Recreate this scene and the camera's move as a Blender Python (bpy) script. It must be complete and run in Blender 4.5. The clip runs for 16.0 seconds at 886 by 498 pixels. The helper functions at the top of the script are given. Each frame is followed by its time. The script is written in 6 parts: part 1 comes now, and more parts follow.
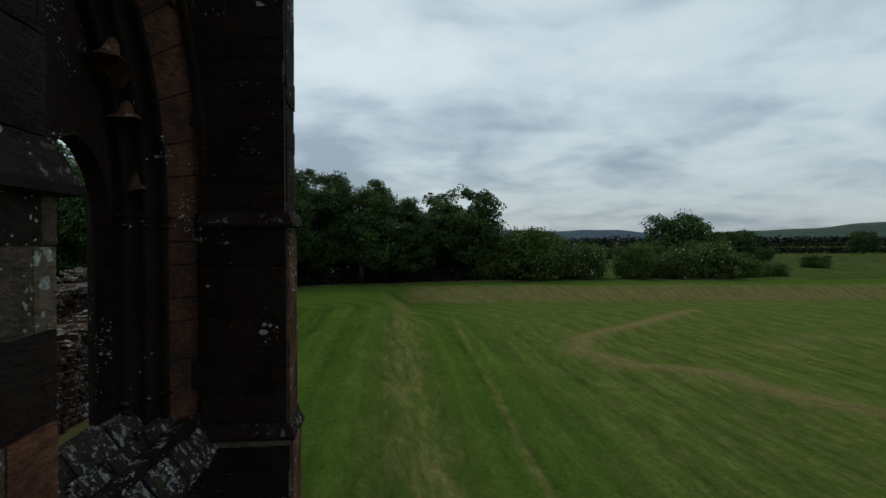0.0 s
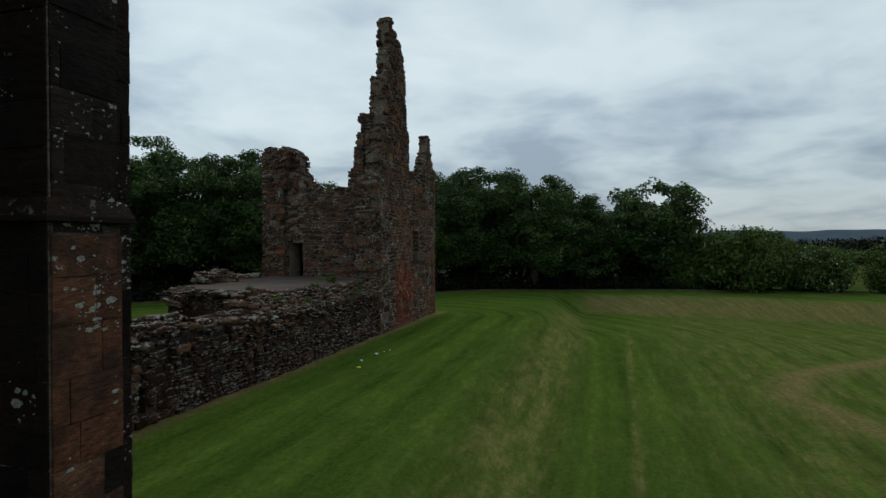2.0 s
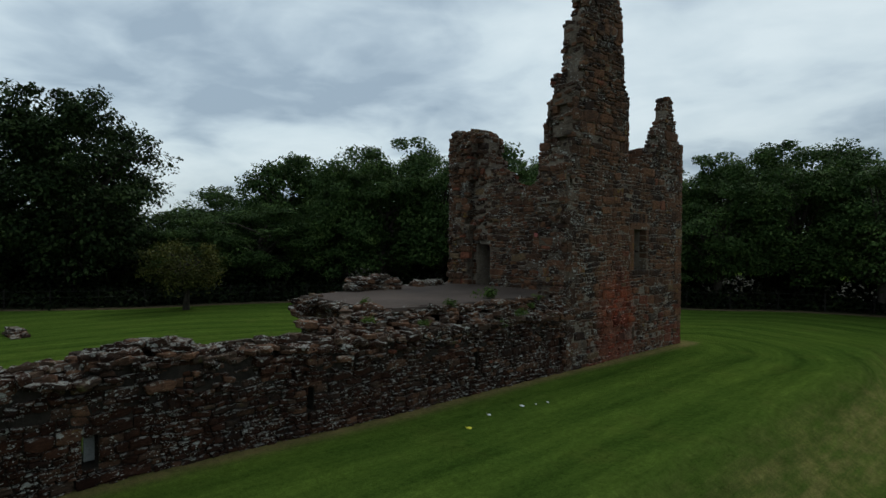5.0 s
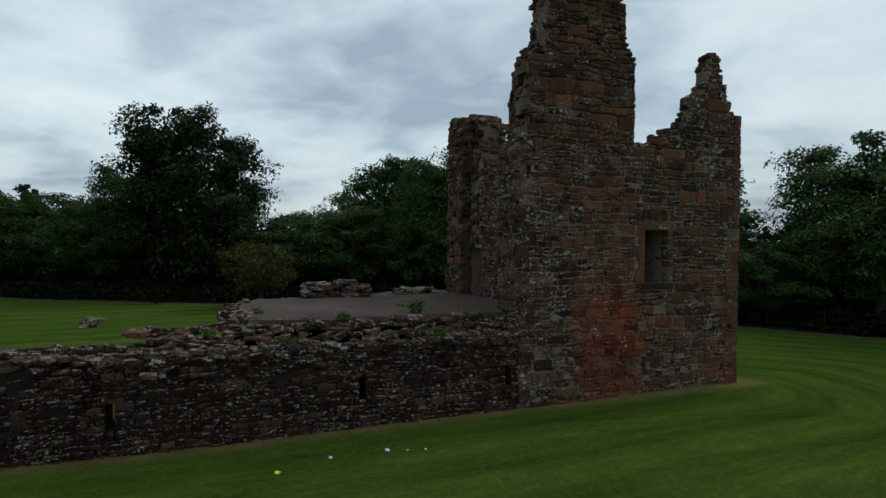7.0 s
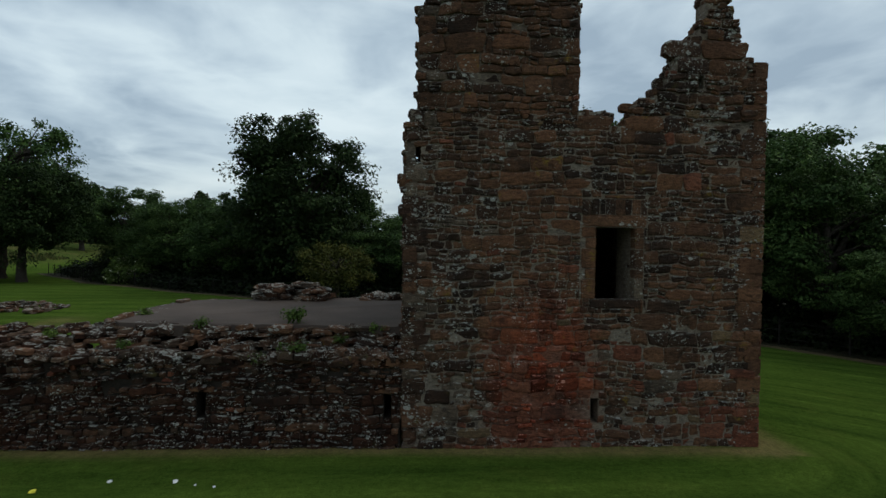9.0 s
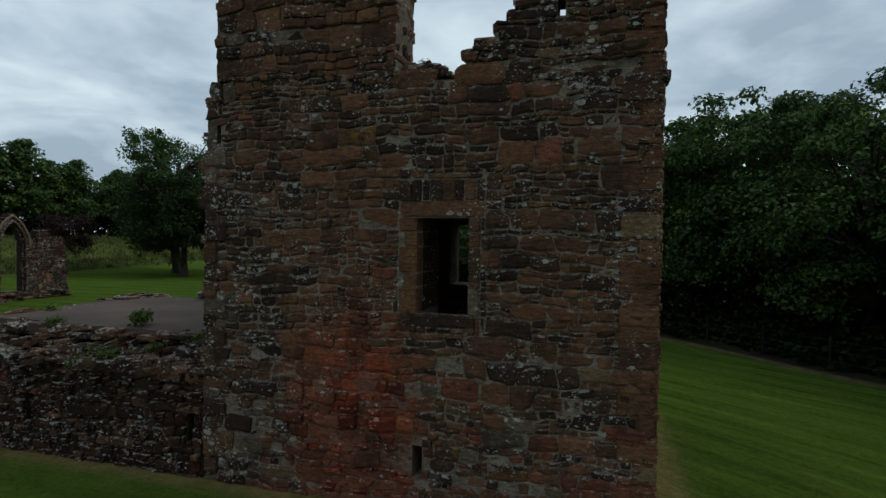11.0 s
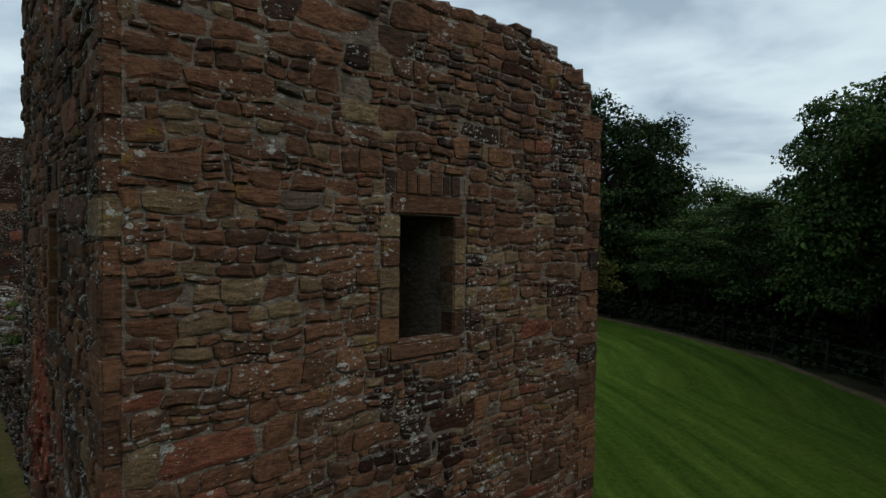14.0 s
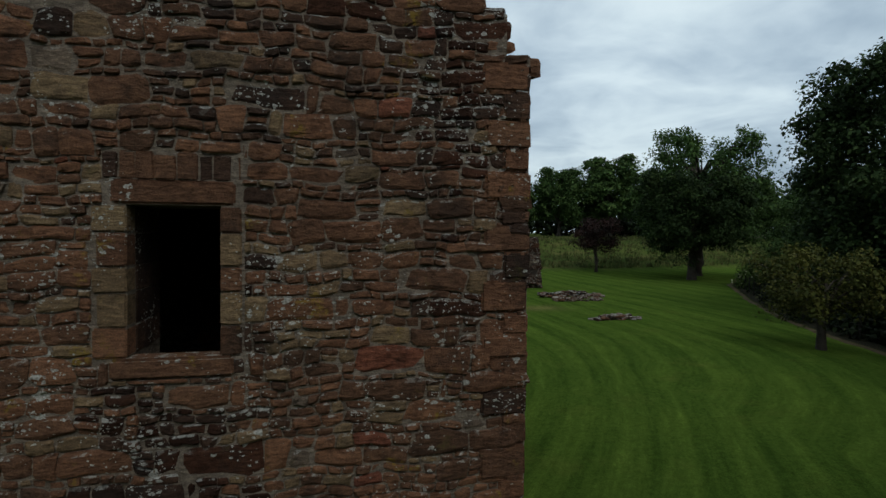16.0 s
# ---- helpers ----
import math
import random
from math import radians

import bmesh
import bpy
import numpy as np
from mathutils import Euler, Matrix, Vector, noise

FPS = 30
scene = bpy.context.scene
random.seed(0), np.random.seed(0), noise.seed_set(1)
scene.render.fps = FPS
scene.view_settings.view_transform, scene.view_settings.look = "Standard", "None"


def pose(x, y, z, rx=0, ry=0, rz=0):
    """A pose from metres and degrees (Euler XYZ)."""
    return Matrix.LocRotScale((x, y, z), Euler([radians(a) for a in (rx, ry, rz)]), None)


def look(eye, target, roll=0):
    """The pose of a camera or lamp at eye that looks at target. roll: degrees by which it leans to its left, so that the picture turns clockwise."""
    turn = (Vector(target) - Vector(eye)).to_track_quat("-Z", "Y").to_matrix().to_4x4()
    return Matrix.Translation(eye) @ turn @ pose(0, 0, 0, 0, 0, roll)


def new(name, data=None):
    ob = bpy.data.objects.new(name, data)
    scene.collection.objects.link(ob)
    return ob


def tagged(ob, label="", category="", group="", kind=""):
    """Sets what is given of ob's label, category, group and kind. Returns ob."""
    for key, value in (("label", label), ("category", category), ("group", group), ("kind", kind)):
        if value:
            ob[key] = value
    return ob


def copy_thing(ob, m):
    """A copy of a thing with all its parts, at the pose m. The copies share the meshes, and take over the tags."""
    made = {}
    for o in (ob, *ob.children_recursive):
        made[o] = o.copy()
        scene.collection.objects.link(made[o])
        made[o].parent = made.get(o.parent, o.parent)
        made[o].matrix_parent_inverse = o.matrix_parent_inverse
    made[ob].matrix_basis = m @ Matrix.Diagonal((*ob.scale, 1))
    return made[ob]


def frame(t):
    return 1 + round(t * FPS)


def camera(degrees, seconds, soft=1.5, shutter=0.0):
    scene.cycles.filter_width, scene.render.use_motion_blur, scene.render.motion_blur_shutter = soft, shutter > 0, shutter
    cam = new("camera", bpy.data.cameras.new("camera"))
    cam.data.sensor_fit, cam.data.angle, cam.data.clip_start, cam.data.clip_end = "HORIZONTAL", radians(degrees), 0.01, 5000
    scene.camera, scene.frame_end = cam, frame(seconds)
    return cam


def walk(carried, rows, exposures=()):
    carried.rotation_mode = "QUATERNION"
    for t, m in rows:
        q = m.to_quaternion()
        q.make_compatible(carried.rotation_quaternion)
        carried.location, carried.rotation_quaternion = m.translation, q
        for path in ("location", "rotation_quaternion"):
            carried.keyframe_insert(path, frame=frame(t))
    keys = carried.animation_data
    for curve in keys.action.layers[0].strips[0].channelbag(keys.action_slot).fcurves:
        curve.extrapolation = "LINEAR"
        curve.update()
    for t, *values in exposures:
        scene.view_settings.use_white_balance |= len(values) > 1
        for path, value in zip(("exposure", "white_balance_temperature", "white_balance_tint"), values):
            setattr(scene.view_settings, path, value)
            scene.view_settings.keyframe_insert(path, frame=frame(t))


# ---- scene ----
cam = camera(76.6, 16.0)
# seconds, eye, target, roll
PATH = [
    (0, (-0.055, 0.007, 4.11), (0.122, 1.999, 4.079), -0.1),
    (0.5, (0.81, 0.987, 4.111), (0.825, 2.987, 4.081), -0.0),
    (1, (1.539, 2.085, 4.138), (1.385, 4.079, 4.107), -0.0),
    (1.5, (2.138, 3.202, 4.153), (1.79, 5.172, 4.125), 0.0),
    (2, (2.599, 4.412, 4.143), (2.056, 6.336, 4.117), 0.0),
    (2.5, (2.88, 5.668, 4.155), (2.148, 7.53, 4.129), 0.1),
    (3, (3.098, 6.912, 4.159), (2.19, 8.695, 4.132), 0.2),
    (3.5, (3.15, 8.195, 4.167), (2.076, 9.882, 4.14), 0.3),
    (4, (3.133, 9.503, 4.191), (1.91, 11.085, 4.161), 0.3),
    (4.5, (3.351, 10.872, 4.235), (1.996, 12.342, 4.203), 0.3),
    (5, (3.864, 12.479, 4.29), (2.388, 13.827, 4.255), 0.4),
    (7.5, (5.763, 22.208, 4.38), (3.865, 22.84, 4.347), 0.6),
    (8, (5.616, 24.075, 4.398), (3.672, 24.544, 4.364), 0.7),
    (10.5, (2.656, 33.069, 4.366), (0.688, 32.714, 4.329), 0.9),
    (11, (1.699, 34.538, 4.386), (-0.234, 34.028, 4.346), 0.8),
    (11.5, (0.653, 35.9, 4.405), (-1.233, 35.237, 4.363), 0.8),
    (12, (-0.476, 37.15, 4.431), (-2.298, 36.328, 4.387), 0.8),
    (12.5, (-1.668, 38.264, 4.448), (-3.412, 37.286, 4.402), 0.7),
    (13, (-2.94, 39.211, 4.466), (-4.584, 38.072, 4.418), 0.7),
    (13.5, (-4.235, 39.991, 4.482), (-5.752, 38.69, 4.43), 0.8),
    (14, (-5.597, 40.594, 4.498), (-6.957, 39.128, 4.443), 0.8),
    (14.5, (-7.034, 41.06, 4.498), (-8.214, 39.446, 4.443), 0.7),
    (15, (-8.455, 41.357, 4.499), (-9.416, 39.604, 4.444), 0.6),
    (15.5, (-9.884, 41.489, 4.488), (-10.604, 39.623, 4.428), 0.6),
    (16, (-11.306, 41.439, 4.484), (-11.767, 39.494, 4.421), 0.6),
]
walk(cam, [(t, look(e, g, r)) for t, e, g, r in PATH])

# ---- sky and sun: an even, heavy overcast ----
world = bpy.data.worlds.new("overcast")
scene.world = world
world.use_nodes = True


def build_sky():
    nt = world.node_tree
    nt.nodes.clear()
    N = nt.nodes.new
    L = nt.links.new
    out = N("ShaderNodeOutputWorld")
    bg = N("ShaderNodeBackground")
    co = N("ShaderNodeTexCoord")
    sep = N("ShaderNodeSeparateXYZ")
    L(co.outputs["Generated"], sep.inputs[0])

    def math_node(op, a, b=0.0, clamp=False):
        n = N("ShaderNodeMath")
        n.operation, n.use_clamp = op, clamp
        for i, v in ((0, a), (1, b)):
            if isinstance(v, (int, float)):
                n.inputs[i].default_value = v
            else:
                L(v, n.inputs[i])
        return n.outputs[0]

    h = math_node("MAXIMUM", sep.outputs["Z"], 0.0)
    # a cloud deck seen from below: it closes up towards the horizon
    hz = math_node("ADD", h, 0.2)
    com = N("ShaderNodeCombineXYZ")
    L(math_node("DIVIDE", sep.outputs["X"], hz), com.inputs[0]), L(math_node("DIVIDE", sep.outputs["Y"], hz), com.inputs[1])
    L(math_node("ADD", math_node("MULTIPLY", h, 1.6), 5.3), com.inputs[2])

    def cloud(scale, detail, rough, dist):
        n = N("ShaderNodeTexNoise")
        n.inputs["Scale"].default_value, n.inputs["Detail"].default_value = scale, detail
        n.inputs["Roughness"].default_value, n.inputs["Distortion"].default_value = rough, dist
        L(com.outputs[0], n.inputs["Vector"])
        return n.outputs[0]

    sheet = cloud(0.85, 4.0, 0.45, 0.3)
    heaps = cloud(1.9, 9.0, 0.5, 0.5)
    curl = math_node("ABSOLUTE", math_node("SUBTRACT", cloud(3.1, 6.0, 0.5, 0.3), 0.5))
    mixed = math_node("ADD", math_node("MULTIPLY", sheet, 0.55), math_node("MULTIPLY", heaps, 0.45))
    mixed = math_node("SUBTRACT", math_node("ADD", mixed, 0.0), math_node("MULTIPLY", curl, 0.24))
    ramp = N("ShaderNodeValToRGB")
    L(mixed, ramp.inputs[0])
    el = ramp.color_ramp.elements
    el[0].position, el[0].color = 0.36, (0.3, 0.39, 0.47, 1)
    el[1].position, el[1].color = 0.62, (0.67, 0.775, 0.812, 1)
    for at, c in ((0.42, (0.4, 0.5, 0.575, 1)), (0.47, (0.49, 0.595, 0.66, 1)), (0.52, (0.575, 0.685, 0.735, 1))):
        el.new(at).color = c
    # a clear sky's blue behind the thinner cloud
    sky = N("ShaderNodeTexSky")
    sky.sky_type, sky.sun_disc = "NISHITA", False
    sky.sun_elevation, sky.sun_rotation = radians(48), radians(-8)
    dim = N("ShaderNodeMixRGB")
    dim.blend_type, dim.inputs[0].default_value = "MULTIPLY", 1.0
    dim.inputs[2].default_value = (0.1, 0.1, 0.1, 1)
    L(sky.outputs[0], dim.inputs[1])
    mix = N("ShaderNodeMixRGB")
    mix.inputs[0].default_value = 0.9
    L(dim.outputs[0], mix.inputs[1]), L(ramp.outputs[0], mix.inputs[2])
    # unseen sky overhead dimmed to darken the scene; brighter towards -x and -y
    low = math_node("MULTIPLY", math_node("POWER", 2.718, math_node("MULTIPLY", h, -6.0)), -0.5)
    lift = math_node("ADD", math_node("ADD", math_node("ADD", math_node("MULTIPLY", h, -0.42), 1.14), low), math_node("ADD", math_node("MULTIPLY", sep.outputs["Y"], -0.08), math_node("MULTIPLY", sep.outputs["X"], -0.06)))
    gain = N("ShaderNodeMixRGB")
    gain.blend_type, gain.inputs[0].default_value = "MULTIPLY", 1.0
    L(mix.outputs[0], gain.inputs[1]), L(lift, gain.inputs[2])
    L(gain.outputs[0], bg.inputs["Color"])
    bg.inputs["Strength"].default_value = 1.17
    L(bg.outputs[0], out.inputs["Surface"])


build_sky()
sun = new("sun", bpy.data.lights.new("sun", "SUN"))
sun.data.energy, sun.data.angle, sun.data.color = 1.0, radians(25), (0.97, 0.97, 0.92)
sun.matrix_world = look((0, 0, 0), (0.14, -0.9, -1.0))

# ---- materials ----


def material(name, rough=0.9):
    m = bpy.data.materials.new(name)
    m.use_nodes = True
    b = m.node_tree.nodes["Principled BSDF"]
    b.inputs["Roughness"].default_value = rough
    b.inputs["Specular IOR Level"].default_value = 0.09
    return m, m.node_tree, b


def noise_node(nt, scale, detail=5.0, rough=0.55, vector=None, dist=0.0):
    n = nt.nodes.new("ShaderNodeTexNoise")
    n.inputs["Scale"].default_value, n.inputs["Detail"].default_value = scale, detail
    n.inputs["Roughness"].default_value, n.inputs["Distortion"].default_value = rough, dist
    if vector is not None:
        nt.links.new(vector, n.inputs["Vector"])
    return n.outputs[0]


def ramp_node(nt, fac, stops):
    r = nt.nodes.new("ShaderNodeValToRGB")
    el = r.color_ramp.elements
    el[0].position, el[0].color = stops[0][0], (*stops[0][1], 1)
    el[1].position, el[1].color = stops[-1][0], (*stops[-1][1], 1)
    for p, c in stops[1:-1]:
        el.new(p).color = (*c, 1)
    nt.links.new(fac, r.inputs[0])
    return r.outputs[0]


def mix_node(nt, fac, a, b, mode="MIX"):
    m = nt.nodes.new("ShaderNodeMixRGB")
    m.blend_type = mode
    for s, v in zip(m.inputs, (fac, a, b)):
        if isinstance(v, float):
            s.default_value = v
        elif isinstance(v, tuple):
            s.default_value = (*v, 1)
        else:
            nt.links.new(v, s)
    return m.outputs[0]


def calc(nt, op, a, b=0.0, clamp=False):
    n = nt.nodes.new("ShaderNodeMath")
    n.operation, n.use_clamp = op, clamp
    for s, v in zip(n.inputs, (a, b)):
        if isinstance(v, (int, float)):
            s.default_value = v
        else:
            nt.links.new(v, s)
    return n.outputs[0]


def bump_node(nt, bsdf, height, strength, distance):
    b = nt.nodes.new("ShaderNodeBump")
    b.inputs["Strength"].default_value, b.inputs["Distance"].default_value = strength, distance
    nt.links.new(height, b.inputs["Height"])
    nt.links.new(b.outputs[0], bsdf.inputs["Normal"])


def place(nt):
    return nt.nodes.new("ShaderNodeNewGeometry").outputs["Position"]


def own_random(nt):
    """A number for each stone, whether an object of its own or an island of a joined mesh."""
    ob = nt.nodes.new("ShaderNodeObjectInfo").outputs["Random"]
    isl = nt.nodes.new("ShaderNodeNewGeometry").outputs["Random Per Island"]
    return calc(nt, "FRACT", calc(nt, "ADD", ob, isl))


def stone_material(name, dark, mid, light, lichen=0.5, moss=0.0, crust=0.3, gold=0.0, stain=0.0, tint=(1.9, 0.74, 0.58)):
    """Weathered sandstone: a tone for each stone, grain, black crust, pale lichen in rounded spots and on upper edges, some moss."""
    m, nt, b = material(name, 0.92)
    pos = place(nt)
    drift = ramp_node(nt, noise_node(nt, 2.2, 5.0, 0.6, pos), [(0.3, (0, 0, 0)), (0.7, (1, 1, 1))])
    which = calc(nt, "ADD", calc(nt, "MULTIPLY", own_random(nt), 0.6), calc(nt, "MULTIPLY", drift, 0.4))
    tone = ramp_node(nt, which, [(0.1, dark), (0.5, mid), (0.9, light)])
    grain = noise_node(nt, 70.0, 4.0, 0.7, pos)
    bed_v = nt.nodes.new("ShaderNodeMapping")
    bed_v.inputs["Scale"].default_value = (1.0, 1.0, 2.6)
    nt.links.new(pos, bed_v.inputs["Vector"])
    bedding = noise_node(nt, 9.0, 7.0, 0.66, bed_v.outputs[0])
    col = mix_node(nt, 0.8, tone, ramp_node(nt, grain, [(0.3, (0.55, 0.55, 0.55)), (0.7, (1.4, 1.38, 1.35))]), "MULTIPLY")
    col = mix_node(nt, 0.9, col, ramp_node(nt, bedding, [(0.3, (0.42, 0.41, 0.42)), (0.52, (1, 1, 1)), (0.7, (1.5, 1.45, 1.38))]), "MULTIPLY")
    cr = noise_node(nt, 1.4, 7.0, 0.68, pos)
    cmask = ramp_node(nt, cr, [(0.62 - 0.3 * crust, (0, 0, 0)), (0.74 - 0.3 * crust, (1, 1, 1))])
    col = mix_node(nt, calc(nt, "MULTIPLY", cmask, 0.6), col, (0.02, 0.016, 0.014))
    if moss:
        mm = ramp_node(nt, noise_node(nt, 2.7, 7.0, 0.65, pos), [(0.66 - 0.15 * moss, (0, 0, 0)), (0.76 - 0.15 * moss, (1, 1, 1))])
        col = mix_node(nt, calc(nt, "MULTIPLY", mm, 0.6), col, (0.085, 0.08, 0.022))
    # crustose lichen: rounded spots of two sizes where the patch allows, and a rim along upper edges
    patch = noise_node(nt, 1.3, 5.0, 0.62, pos)
    wob = nt.nodes.new("ShaderNodeMixRGB")
    wob.inputs[0].default_value = 0.07
    nz = nt.nodes.new("ShaderNodeTexNoise")
    nz.inputs["Scale"].default_value, nz.inputs["Detail"].default_value = 16.0, 4.0
    nt.links.new(pos, nz.inputs["Vector"])
    low_v = nt.nodes.new("ShaderNodeMapping")
    low_v.inputs["Scale"].default_value = (1.0, 1.0, 1.6)
    nt.links.new(pos, low_v.inputs["Vector"])
    nt.links.new(low_v.outputs[0], wob.inputs[1]), nt.links.new(nz.outputs["Color"], wob.inputs[2])
    pale = None
    for scale, size, share in ((5.5, 0.3, 0.18), (13.0, 0.36, 0.24), (33.0, 0.38, 0.24)):
        v = nt.nodes.new("ShaderNodeTexVoronoi")
        v.inputs["Scale"].default_value = scale
        nt.links.new(wob.outputs[0], v.inputs["Vector"])
        cell = nt.nodes.new("ShaderNodeSeparateXYZ")
        nt.links.new(v.outputs["Color"], cell.inputs[0])
        lucky = calc(nt, "GREATER_THAN", calc(nt, "ADD", cell.outputs["X"], calc(nt, "MULTIPLY", calc(nt, "SUBTRACT", patch, 0.5), 2.4)), 1.14 - share * (lichen + 0.1))
        disc = calc(nt, "LESS_THAN", v.outputs["Distance"], calc(nt, "MULTIPLY", calc(nt, "ADD", cell.outputs["Y"], 0.35), size))
        spot = calc(nt, "MULTIPLY", lucky, disc)
        pale = spot if pale is None else calc(nt, "MAXIMUM", pale, spot)
    up = nt.nodes.new("ShaderNodeSeparateXYZ")
    nt.links.new(nt.nodes.new("ShaderNodeNewGeometry").outputs["True Normal"], up.inputs[0])
    rim = calc(nt, "MULTIPLY", ramp_node(nt, up.outputs["Z"], [(0.22, (0, 0, 0)), (0.5, (1, 1, 1))]), ramp_node(nt, noise_node(nt, 7.0, 5.0, 0.7, pos), [(0.57 - 0.07 * lichen, (0, 0, 0)), (0.62 - 0.07 * lichen, (1, 1, 1))]))
    pale = calc(nt, "MAXIMUM", pale, calc(nt, "MULTIPLY", rim, 0.7))
    chalk = ramp_node(nt, noise_node(nt, 45.0, 3.0, 0.6, pos), [(0.35, (0.2, 0.195, 0.17)), (0.65, (0.5, 0.5, 0.46))])
    col = mix_node(nt, calc(nt, "MULTIPLY", pale, 0.85), col, chalk)
    if stain:
        # freshly scaled red stone in the lower middle of the tower's east face
        ps = nt.nodes.new("ShaderNodeSeparateXYZ")
        nt.links.new(pos, ps.inputs[0])
        sy = calc(nt, "MULTIPLY", calc(nt, "ADD", ps.outputs["Y"], -30.75), 0.72)
        sz = calc(nt, "MULTIPLY", calc(nt, "ADD", ps.outputs["Z"], -1.2), 0.4)
        far = calc(nt, "ADD", calc(nt, "ADD", calc(nt, "MULTIPLY", sy, sy), calc(nt, "MULTIPLY", sz, sz)), calc(nt, "MULTIPLY", noise_node(nt, 1.3, 5.0, 0.65, pos), 1.2))
        east = calc(nt, "MULTIPLY", calc(nt, "GREATER_THAN", ps.outputs["X"], -7.25), calc(nt, "LESS_THAN", ps.outputs["X"], -6.2))
        red = calc(nt, "MULTIPLY", ramp_node(nt, calc(nt, "MULTIPLY", far, 0.5), [(0.33, (1, 1, 1)), (0.5, (0.6, 0.6, 0.6)), (0.8, (0, 0, 0))]), east)
        col = mix_node(nt, calc(nt, "MULTIPLY", red, stain), col, mix_node(nt, 1.0, col, tint, "MULTIPLY"))
    if gold:
        gm = calc(nt, "MULTIPLY", ramp_node(nt, noise_node(nt, 2.0, 3.0, 0.6, pos), [(0.71 - 0.1 * gold, (0, 0, 0)), (0.77 - 0.1 * gold, (1, 1, 1))]), ramp_node(nt, noise_node(nt, 19.0, 5.0, 0.7, pos), [(0.46, (0, 0, 0)), (0.56, (1, 1, 1))]))
        col = mix_node(nt, calc(nt, "MULTIPLY", gm, 0.7), col, (0.22, 0.15, 0.022))
    nt.links.new(col, b.inputs["Base Color"])
    hgt = calc(nt, "ADD", calc(nt, "MULTIPLY", grain, 0.22), bedding)
    bump_node(nt, b, hgt, 1.0, 0.05)
    return m


STONE_BROWN = stone_material("brown_weathered_sandstone", (0.0657, 0.0378, 0.0247), (0.1085, 0.0567, 0.0346), (0.1578, 0.0812, 0.0474), 0.55, 0.1, 0.4, 0.55, stain=1)
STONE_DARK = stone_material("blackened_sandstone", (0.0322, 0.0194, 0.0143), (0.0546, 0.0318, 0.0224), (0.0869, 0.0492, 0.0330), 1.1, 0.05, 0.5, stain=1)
STONE_SOOT = stone_material("soot_brown_rubble", (0.0217, 0.0103, 0.0067), (0.0395, 0.0179, 0.0113), (0.0702, 0.0311, 0.0187), 0.95, 0.05, 0.45)
STONE_RED = stone_material("red_sandstone", (0.1138, 0.04456, 0.02951), (0.1656, 0.06086, 0.03716), (0.2018, 0.08152, 0.05027), 0.2, 0.0, 0.25)
STONE_TAN = stone_material("tan_sandstone", (0.1137, 0.0797, 0.0475), (0.1592, 0.1063, 0.0616), (0.2059, 0.1435, 0.0821), 0.35, 0.3, 0.2, 0.8)
STONE_RUST = stone_material("rust_brown_sandstone", (0.0992, 0.0516, 0.0316), (0.1453, 0.0711, 0.0414), (0.1870, 0.0939, 0.0535), 0.25, 0.1, 0.3, 0.95, stain=0.8)
STONE_GREY = stone_material("lichen_grey_sandstone", (0.0736, 0.0551, 0.0420), (0.1164, 0.0864, 0.0650), (0.1781, 0.1361, 0.1000), 0.9, 0.1, 0.35, stain=0.8)
STONE_MOSSY = stone_material("mossy_rubble_stone", (0.0432, 0.0294, 0.0218), (0.0756, 0.0500, 0.0351), (0.1242, 0.0784, 0.0541), 0.5, 0.6, 0.35)
# ashlar with the church's unlit sides put into its colour as near-black
ASHLAR_SHADED = stone_material("shade_dark_ashlar", (0.009, 0.0062, 0.0055), (0.015, 0.0092, 0.0075), (0.025, 0.014, 0.0105), -0.15, 0.0, 0.5)
ASHLAR_SOOT = stone_material("sooty_ashlar_with_lichen", (0.013, 0.010, 0.009), (0.021, 0.0155, 0.013), (0.034, 0.024, 0.019), 1.1, 0.0, 0.5)
SPLAY_STONE = stone_material("dull_red_ashlar", (0.054, 0.027, 0.01875), (0.087, 0.0405, 0.02625), (0.12, 0.0555, 0.036), -0.3, 0.0, 0.45)
SILL_STONE = stone_material("lichen_covered_sill", (0.018, 0.016, 0.014), (0.03, 0.025, 0.021), (0.046, 0.037, 0.03), 0.45, 0.3, 0.4)
ASHLAR_RED = stone_material("red_ashlar", (0.1037, 0.0431, 0.0265), (0.1426, 0.0596, 0.0339), (0.1771, 0.0869, 0.0513), 0.15, 0.0, 0.55)


def plain_noise_material(name, a, c, scale, rough=0.9, bump=0.4, dist=0.02, fine=40.0):
    m, nt, b = material(name, rough)
    pos = place(nt)
    big, small = noise_node(nt, scale, 6.0, 0.6, pos), noise_node(nt, fine, 4.0, 0.65, pos)
    col = ramp_node(nt, big, [(0.3, a), (0.7, c)])
    col = mix_node(nt, 0.6, col, ramp_node(nt, small, [(0.25, (0.6, 0.6, 0.6)), (0.75, (1.3, 1.3, 1.3))]), "MULTIPLY")
    nt.links.new(col, b.inputs["Base Color"])
    bump_node(nt, b, calc(nt, "ADD", big, small), bump, dist)
    return m


